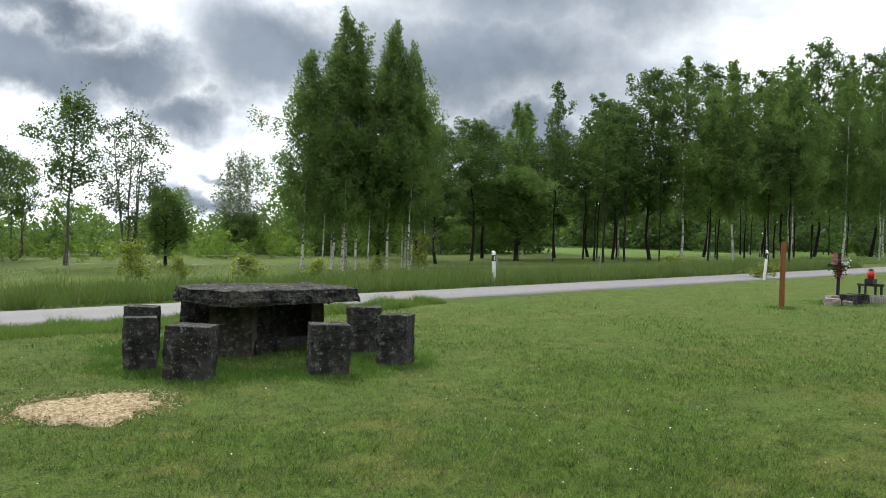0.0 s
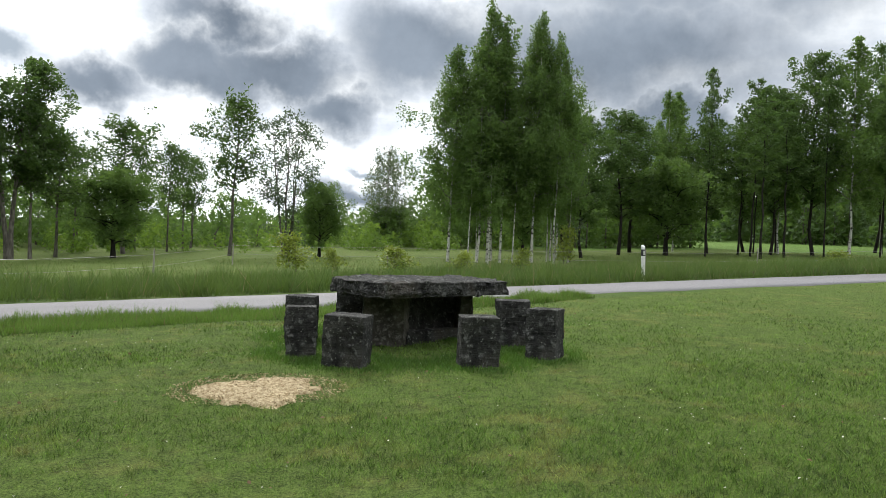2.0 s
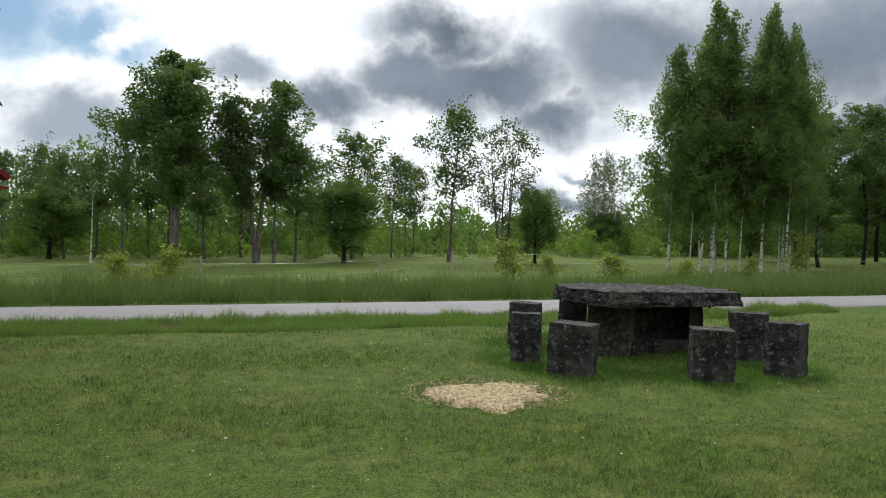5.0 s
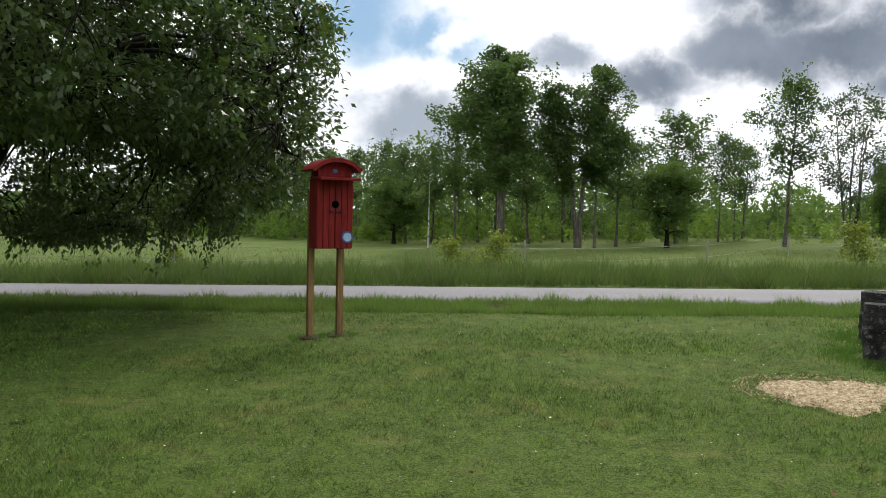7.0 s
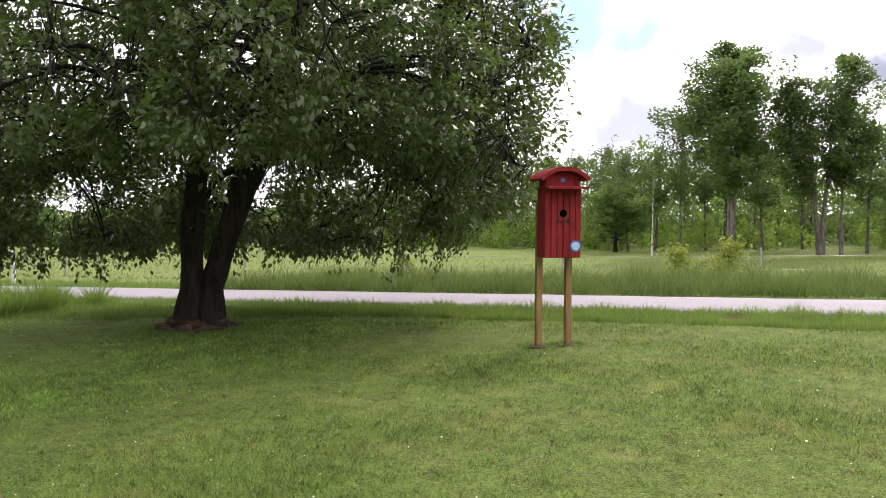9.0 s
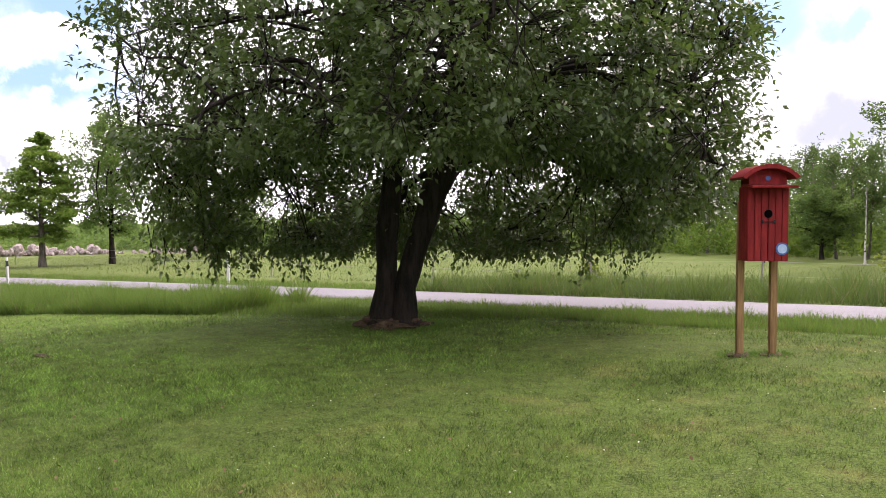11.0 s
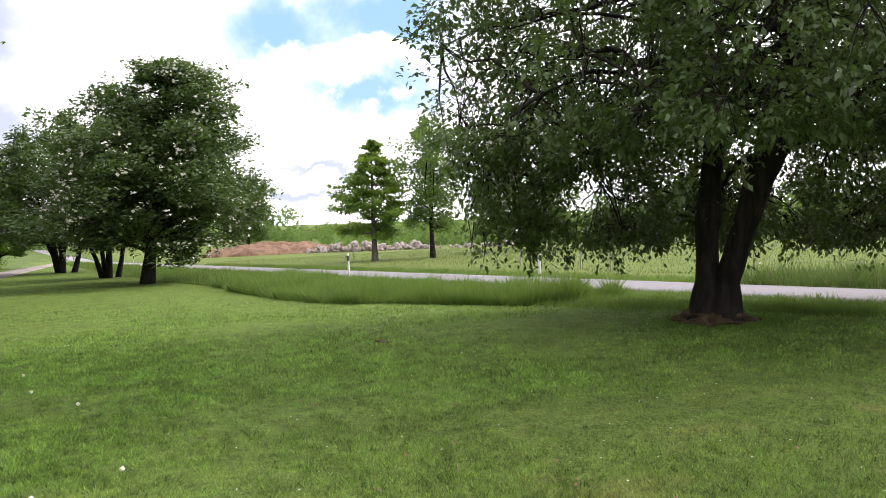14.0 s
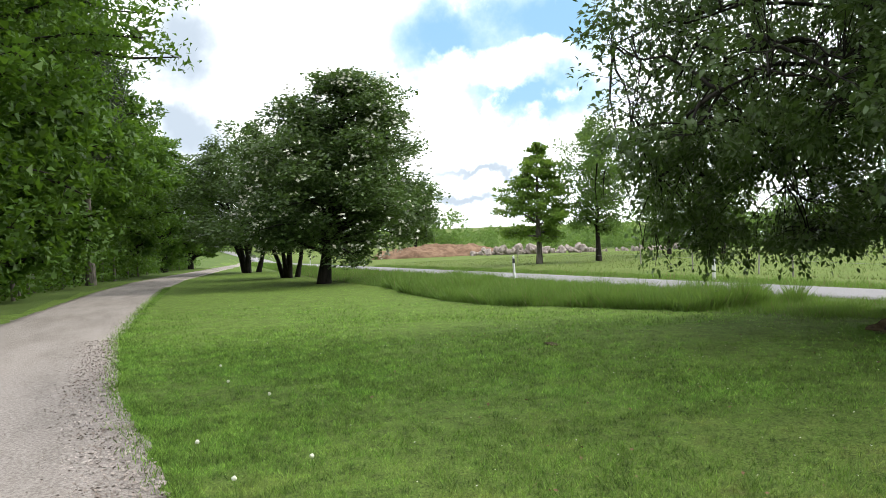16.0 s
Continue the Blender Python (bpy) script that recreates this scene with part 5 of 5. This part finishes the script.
c = np.stack([np.cos(a) * q * 1.1, np.sin(a) * q, 0.02 + 0.03 * cr.random(n) * (1 - q)], -1)
part_np("shavings", np_mesh("shavings", *leaves(cr, c, 0.026, 0.010, True, 0, 2.0), [M_DUST]), dust)

# ---- red box on two posts ----
cabinet = thing("notice_box", pose(-2.775, 9.15, float(gz(-2.8, 9.16)) - 0.02, 0, 0, 35), "dark red wooden box with arched roof on two timber posts", "box")
W, D, Z0, Z1 = 0.220, 0.145, 1.10, 1.905
for sx in (-0.182, 0.182):
    part("post", box(sx - 0.036, D - 0.02, -0.1, sx + 0.036, D + 0.052, 1.75, 0.004), M_TIMBER, cabinet, "bare timber post")
    dug = bmesh.new()
    bmesh.ops.create_icosphere(dug, subdivisions=3, radius=0.125)
    for v in dug.verts:
        v.co = Vector((sx + v.co.x * 1.15, D + v.co.y * 1.1, v.co.z * 0.26)) + Vector((0, 0, 0.02 + 0.04 * noise.noise(v.co * 14)))
    part("earth_mound", dug, M_SOIL, cabinet, "dug earth at the post's foot", True)
part("body", box(-W, -D + 0.022, Z0, W, D - 0.024, Z1, 0.004), M_RED, cabinet)
# two doors of vertical boards; a round hole on the meeting edge is a black disc
door_w = W - 0.004
for side in (-1, 1):
    door = part("door", box(min(0.003 * side, door_w * side), -D + 0.004, Z0 + 0.01, max(0.003 * side, door_w * side), -D + 0.020, Z1 - 0.01, 0.002), M_RED, cabinet)
    bw = door_w / 3
    for i in range(3):
        x0 = side * (0.006 + bw * i)
        x1 = side * (bw * (i + 1) - 0.002)
        part("board", box(min(x0, x1), -D - 0.010, Z0 + 0.005, max(x0, x1), -D + 0.003, Z1 - 0.015, 0.003), M_RED, door)
    stile = box(side * 0.065 - 0.012, -D - 0.024, Z0 + 0.405, side * 0.065 + 0.012, -D - 0.0105, Z0 + 0.445, 0.003)
    part("hasp", stile, M_IRON, door, "dark iron hasp")
turn_y = Matrix.Rotation(radians(90), 4, "X")
# no opening is cut: the disc's black stands in for shade inside the hole
part("hole_shade_disc", cyl(0.043, 0.043, 0, 0.004, 28, pose(0, -D - 0.011, Z0 + 0.51) @ turn_y), M_HOLE, cabinet, "black disc painted as the shaded inside of a round hole")
part("hole_rim", cyl(0.047, 0.047, 0, 0.002, 28, pose(0, -D - 0.0105, Z0 + 0.51) @ turn_y), M_BLACK, cabinet)
part("latch_bar", box(-0.075, -D - 0.032, Z0 + 0.418, 0.075, -D - 0.025, Z0 + 0.430, 0.002), M_IRON, cabinet, "dark iron latch bar")
badge = part("badge", cyl(0.068, 0.068, 0, 0.006, 32, pose(0.150, -D - 0.0105, Z0 + 0.135) @ turn_y), M_BLUE, cabinet, "round blue badge")
part("badge_face", cyl(0.050, 0.050, 0, 0.004, 32, pose(0.150, -D - 0.017, Z0 + 0.135) @ turn_y), M_PALEBLUE, badge, "pale blue disc")
part("ledge", box(-W - 0.02, -D - 0.065, Z1 - 0.004, W + 0.02, D + 0.01, Z1 + 0.022, 0.004, pose(0, 0, 0, 4, 0, 0)), M_RED, cabinet, "projecting board above the doors")
gable = bmesh.new()
arc = [(-0.20, Z1 + 0.02), (0.20, Z1 + 0.02)] + [(0.20 - 0.4 * i / 12, Z1 - 0.165 + math.sqrt(0.346 ** 2 - (0.20 - 0.4 * i / 12) ** 2)) for i in range(13)]
fronts = [gable.verts.new((x, -D + 0.015, z)) for x, z in arc]
backs = [gable.verts.new((x, D - 0.02, z)) for x, z in arc]
gable.faces.new(fronts)
gable.faces.new(backs[::-1])
for i in range(len(arc)):
    gable.faces.new((fronts[i - 1], backs[i - 1], backs[i], fronts[i]))
bmesh.ops.recalc_face_normals(gable, faces=gable.faces)
part("gable", gable, M_RED, cabinet)
part("gable_badge", cyl(0.026, 0.026, 0, 0.006, 20, pose(0.0, -D + 0.0125, Z1 + 0.085) @ turn_y), M_BLUE, cabinet, "small round blue badge")
bm = bmesh.new()
seg, prof = 22, []
for i in range(seg + 1):
    a = radians(-49 + 98 * i / seg)
    prof.append((math.sin(a), math.cos(a)))
R0, CZ = 0.400, Z1 - 0.165
sect = []
for y in (-D - 0.095, D + 0.07):
    sect.append(([bm.verts.new((s * R0, y, CZ + c_ * R0)) for s, c_ in prof], [bm.verts.new((s * (R0 - 0.044) * 0.99, y, CZ + c_ * (R0 - 0.050 + 0.018 * abs(s)))) for s, c_ in prof]))
for i in range(seg):
    (o0, i0), (o1, i1) = sect
    bm.faces.new((o0[i], o0[i + 1], o1[i + 1], o1[i]))
    bm.faces.new((i0[i + 1], i0[i], i1[i], i1[i + 1]))
    bm.faces.new((i0[i], i0[i + 1], o0[i + 1], o0[i]))
    bm.faces.new((o1[i], o1[i + 1], i1[i + 1], i1[i]))
for e in (0, seg):
    (o0, i0), (o1, i1) = sect
    bm.faces.new((o0[e], o1[e], i1[e], i0[e]))
bmesh.ops.recalc_face_normals(bm, faces=bm.faces)
part("roof", bm, M_RED, cabinet, "arched red roof board")

# ---- road marker posts ----


def marker(x, y, h, lean_x, lean_y, turn=0):
    ob = thing("road_marker", pose(x, y, float(gz(x, y)), lean_x, lean_y, turn), "white plastic road marker post with black band", "marker post", "marker posts along the road")
    bm_ = box(-0.055, -0.03, -0.1, 0.055, 0.03, h, 0.012)
    for v in bm_.verts:
        if v.co.z > h - 0.03:
            v.co.z += v.co.y * 1.1
    part("post", bm_, M_WHITE, ob)
    band = part("band", box(-0.0575, -0.0325, h - 0.28, 0.0575, 0.0325, h - 0.09, 0.012), M_BLACK, ob, "black band")
    part("reflector", box(-0.026, -0.038, h - 0.25, 0.026, -0.0335, h - 0.13, 0.004), M_REFLECT, band)
    return ob


marker(16.05, 16.45, 0.95, 0, -3)
marker(25.4, 13.15, 1.0, 2, 5)
marker(-28.55, 13.0, 0.95, 0, -6)
marker(-21.1, 16.4, 1.0, 0, 0)
marker(-72, 13.0, 0.95, 0, 2)
marker(-66, 16.5, 0.95, 0, 2)

# ---- dug-over soil along the road's far edge ----
for i, (x0, x1, y0, hh) in enumerate([(15.5, 27.0, 16.75, 0.16), (-2.0, 3.2, 12.95, 0.05)]):
    xs = np.linspace(x0, x1, 90)
    rows = []
    for x in xs:
        for j in range(9):
            u = j / 8 - 0.5
            lump = 0.55 + 0.9 * noise.fractal(Vector((x * 1.6, u * 2.5, 6.0 + i)), 1, 2, 4)
            ends = min(1.0, (x - x0) / 1.2, (x1 - x) / 1.2)
            rows.append((x, y0 + u * (0.75 if i == 0 else 0.35) + 0.15 * noise.noise(Vector((x * 0.6, 2.0, i))), float(gz(x, y0)) - 0.04 + hh * max(0.0, lump) * (1 - 4 * u * u) * max(0.0, ends) + 0.03))
    g_ = np.arange(90 * 9).reshape(90, 9)
    q_ = np.stack([g_[:-1, :-1], g_[1:, :-1], g_[1:, 1:], g_[:-1, 1:]], -1).reshape(-1, 4)
    ob = new("soil_bank", np_mesh("soil_bank", rows, q_, [M_SOIL], None, True))
    tagged(ob, "low ridge of dark dug-over soil beside the road", "soil", "soil banks beside the road", kind="stuff")

# ---- pasture fence ----
FENCE = [(-52, 24.2), (-35.5, 23.4), (-29.5, 22.0), (-25.0, 21.6), (-22.2, 20.6), (-16.5, 21.2), (-11.2, 22.2), (-6.5, 23.2), (-1, 25.0), (5.0, 28.0), (10.3, 37.5), (16.5, 33.5), (26, 26.5), (32.0, 25.2), (38.0, 24.5), (46, 24)]
for i, (x, y) in enumerate(FENCE):
    ob = thing("fence_post", pose(x, y, float(gz(x, y)), 2 * math.sin(i * 1.9), 3 * math.cos(i * 2.3), 20 * i), "thin weathered grey wooden fence post", "fence post", "pasture fence posts")
    part("post", cyl(0.034, 0.028, -0.1, 1.12 + 0.08 * math.sin(i), 9), M_GREYWOOD, ob)
    part("insulator", box(-0.02, -0.065, 0.92, 0.02, -0.03, 0.97, 0.006), M_BLACK, ob)
for hgt in (0.55, 0.95):
    for (x0, y0), (x1, y1) in zip(FENCE[:-1], FENCE[1:]):
        a_, b_ = np.array([x0, y0, float(gz(x0, y0)) + hgt]), np.array([x1, y1, float(gz(x1, y1)) + hgt])
        m_ = (a_ + b_) / 2 - np.array([0, 0, 0.05])
        ob = new("fence_wire", np_mesh("fence_wire", *tube([a_, m_, b_], [0.004] * 3, 4), [M_WIRE]))
        tagged(ob, "thin galvanised fence wire between posts", "wire", "pasture fence wires")

# ---- memorial by the lawn's end ----
ob = thing("wooden_post", pose(16.15, 7.97, float(gz(16.15, 7.97)), 0, 0.4, 20), "red-brown stained square timber post in the lawn", "post")
part("post", box(-0.05, -0.05, -0.1, 0.05, 0.05, 1.36, 0.006), M_STAINED, ob)
ob = thing("memorial_cross", pose(18.55, 7.86, float(gz(18.55, 7.86)), 0, 1, -62), "dark wooden memorial cross hung with pink and white flowers", "cross")
part("upright", box(-0.035, -0.03, -0.1, 0.035, 0.03, 1.12, 0.006), M_BLACK, ob)
part("arm", box(-0.24, -0.028, 0.80, 0.24, 0.028, 0.87, 0.006), M_BLACK, ob)
fr = np.random.default_rng(8)
for mat, n, cxyz, s, lab in ((M_PINK, 130, (-0.08, -0.05, 0.97), 0.045, "pink flowers"), (M_WHITE, 90, (0.13, -0.05, 0.90), 0.038, "white flowers"), (M_WINE, 260, (-0.01, -0.05, 0.72), 0.055, "wine-red flowers"), (M_DARK_LEAF, 220, (0.0, -0.05, 0.80), 0.07, "dark green leaves")):
    c = np.array(cxyz) + fr.normal(size=(n, 3)) * s * np.array([1, 0.5, 1.5])
    tagged(part_np("flower_bunch", np_mesh("flower_bunch", *leaves(fr, c, 0.045, 0.038, True), [mat]), ob, lab), kind="stuff")
for i, (x, y, a, b, h, turn) in enumerate([(17.75, 7.62, 0.22, 0.16, 0.15, 20), (18.02, 7.74, 0.14, 0.12, 0.20, 60), (18.3, 7.52, 0.26, 0.15, 0.22, 10), (18.72, 7.48, 0.2, 0.14, 0.22, 80), (18.0, 7.42, 0.12, 0.1, 0.1, 30), (19.15, 7.30, 0.12, 0.09, 0.10, 45), (18.5, 7.9, 0.2, 0.15, 0.14, 75)]):
    w = rock([(-a, -b), (a, -b), (a, b), (-a, b)], -0.05, h, 40 + i, 0.03, 0.08, 0.03)
    me = bpy.data.meshes.new("border_stone")
    w.to_mesh(me)
    w.free()
    me.materials.append(M_STONE if i in (2, 3) else M_PALE)
    ob = new("border_stone", me)
    ob.matrix_basis = pose(x, y, float(gz(x, y)), 0, 0, turn)
    tagged(ob, "small grey border stone at the memorial bed", "stone", "stones of the memorial bed")
for i, (x, y, turn) in enumerate([(19.35, 7.25, -28), (19.45, 7.05, -28)]):
    ob = thing("border_plank", pose(x, y, float(gz(x, y)) + 0.12 - 0.05 * i, 0, 3, turn), "pale weathered plank edging the memorial bed", "plank", "planks of the memorial bed")
    part("plank", box(-0.75, -0.07, -0.12, 0.75, 0.07, 0.05, 0.01), M_GREYWOOD, ob)
ob = thing("lantern_stand", pose(19.75, 7.62, float(gz(19.75, 7.62)), 0, 0, -35), "low black metal stand beside the memorial bed", "stand")
part("top", box(-0.24, -0.15, 0.34, 0.24, 0.15, 0.40, 0.006), M_BLACK, ob)
for sx in (-0.2, 0.2):
    for sy in (-0.11, 0.11):
        part("leg", box(sx - 0.02, sy - 0.02, -0.05, sx + 0.02, sy + 0.02, 0.34, 0.003), M_BLACK, ob)
ob = thing("grave_lantern", pose(19.70, 7.60, float(gz(19.7, 7.6)) + 0.40, 0, 0, 0), "red grave candle on a dark base", "candle")
part("base", box(-0.13, -0.09, 0.0, 0.13, 0.09, 0.12, 0.006), M_BLACK, ob)
body_ = cyl(0.07, 0.08, 0.121, 0.30, 20)
part("glass", body_, M_CANDLE, ob, "red glass", True)
part("lid", cyl(0.062, 0.045, 0.301, 0.345, 20), M_BLACK, ob)

# ---- heap of earth and stones far off ----
heap = thing("earth_heap", pose(-96, 34.0, float(gz(-96, 34))), "long low heap of reddish earth", "earth heap")
bm = bmesh.new()
bmesh.ops.create_icosphere(bm, subdivisions=5, radius=1)
for v in bm.verts:
    p = v.co.copy()
    v.co = Vector((p.x * 5.0, p.y * 9.0, max(-0.2, p.z) * 1.35)) + Vector((0, 0, 0.7 * noise.fractal(Vector((p.x * 2, p.y * 5, 1.0)), 1, 2, 5) * max(0, p.z + 0.2)))
part("earth", bm, M_EARTH, heap, "", True)
hr = random.Random(4)
proto = []
for i in range(4):
    w = bmesh.new()
    bmesh.ops.create_icosphere(w, subdivisions=2, radius=0.5)
    for v in w.verts:
        v.co *= 1 + 0.45 * noise.fractal(v.co * 2.3 + Vector((i * 7, 0, 0)), 1, 2, 3)
    me = bpy.data.meshes.new("boulder")
    w.to_mesh(me)
    w.free()
    me.materials.append(M_PALE)
    proto.append(me)
for i in range(130):
    t = hr.random()
    far_ = i > 85
    x, y = (-88 + hr.gauss(0, 1.6) + 9 * t, 36.5 + 7.0 * t + hr.gauss(0, 1.0)) if not far_ else (-78 + 10 * t + hr.gauss(0, 1), 44 + 6 * t + hr.gauss(0, 0.8))
    s = hr.uniform(0.35, 1.15) * (0.75 if far_ else 1)
    ob = new("boulder", proto[i % 4])
    ob.matrix_basis = pose(x, y, float(gz(x, y)) + hr.uniform(0.0, 0.75) * (0.5 if far_ else 1) * s, hr.uniform(0, 360), hr.uniform(0, 360), hr.uniform(0, 360)) @ Matrix.Diagonal((s, s * hr.uniform(0.6, 1), s * 0.75, 1))
    tagged(ob, "pale grey field boulder in a heap", "boulder", "boulders heaped in the field")
cover = thing("white_cover", pose(-75, 66, float(gz(-75, 66)), 0, 0, 30), "long low white sheeting far behind the pasture", "sheeting")
part("sheeting", box(-9, -1.2, 0, 9, 1.2, 1.5, 0.4), M_TANK, cover)

# ---- small things in the lawn ----
slabs = [(-10.5, 5.15, 0.13, 0.07)]
for i, (x, y, a, b) in enumerate(slabs):
    w = rock([(-a, -b), (a, -b), (a, b), (-a, b)], -0.06, 0.016, 60 + i, 0.012, 0.08, 0.01)
    me = bpy.data.meshes.new("flat_stone")
    w.to_mesh(me)
    w.free()
    me.materials.append(M_SOIL)
    ob = new("flat_stone", me)
    ob.matrix_basis = pose(x, y, float(gz(x, y)), 0, 0, 30 * i)
    tagged(ob, "flat earthy stone sunk in the lawn", "stone", "flat stones in the lawn")
clock = thing("dandelion", Matrix(), "white dandelion seed head on a thin stalk", "dandelion", "dandelions in the lawn")
part("stalk", cyl(0.004, 0.003, 0, 0.12, 6), M_TALL, clock)
puff_ = bmesh.new()
bmesh.ops.create_icosphere(puff_, subdivisions=2, radius=0.016)
for v in puff_.verts:
    v.co *= 1 + 0.25 * noise.noise(v.co * 90)
    v.co.z += 0.135
part("seed_head", puff_, M_BLOSSOM, clock, "fluffy white seed head")
DANDELION = [(-8.24, 0.93), (-9.26, 0.64), (-10.53, 0.66), (-5.75, 0.89), (-5.46, 0.37), (-6.55, 0.21)]
for i, (x, y) in enumerate(DANDELION):
    m = pose(x, y, float(gz(x, y)) - 0.02, 6 * math.sin(i), 6 * math.cos(i), 40 * i)
    if i == 0:
        clock.matrix_basis = m
    else:
        copy_thing(clock, m)
lr_ = np.random.default_rng(17)
n = 420
x, y = lr_.uniform(-13, 10, n), lr_.uniform(1.5, 11, n)
keep = (y > drive_edge(x) + 0.3) & (y < lawn_edge(x))
c = np.stack([x, y, gz(x, y) + 0.035], -1)[keep]
litter = new("leaf_litter", np_mesh("leaf_litter", *leaves(lr_, c, 0.036, 0.022, True, 0, 3.0), [M_DEAD]))
tagged(litter, "scattered brown dead leaves on the lawn", "leaves", kind="stuff")
n = 900
x, y = lr_.uniform(-14, 12, n), lr_.uniform(1.2, 11, n)
keep = (y > drive_edge(x) + 0.3) & (y < lawn_edge(x))
c = np.stack([x, y, gz(x, y) + 0.045], -1)[keep]
daisies = new("lawn_flowers", np_mesh("lawn_flowers", *leaves(lr_, c, 0.016, 0.016, True, 0, 4.0), [M_BLOSSOM]))
tagged(daisies, "tiny white flowers scattered in the lawn", "flowers", kind="stuff")

# loose stones on the gravel track
n = 9000
x = lr_.uniform(-16, -3, n)
y = drive_edge(x) - np.abs(lr_.normal(0.0, 0.9, n))
c = np.stack([x, y, gz(x, y) + 0.02], -1)
pebbles = new("loose_gravel", np_mesh("loose_gravel", *leaves(lr_, c, 0.03, 0.022, True, 0, 2.0), [M_PALE]))
tagged(pebbles, "loose pale gravel stones on the track", "gravel", kind="stuff")
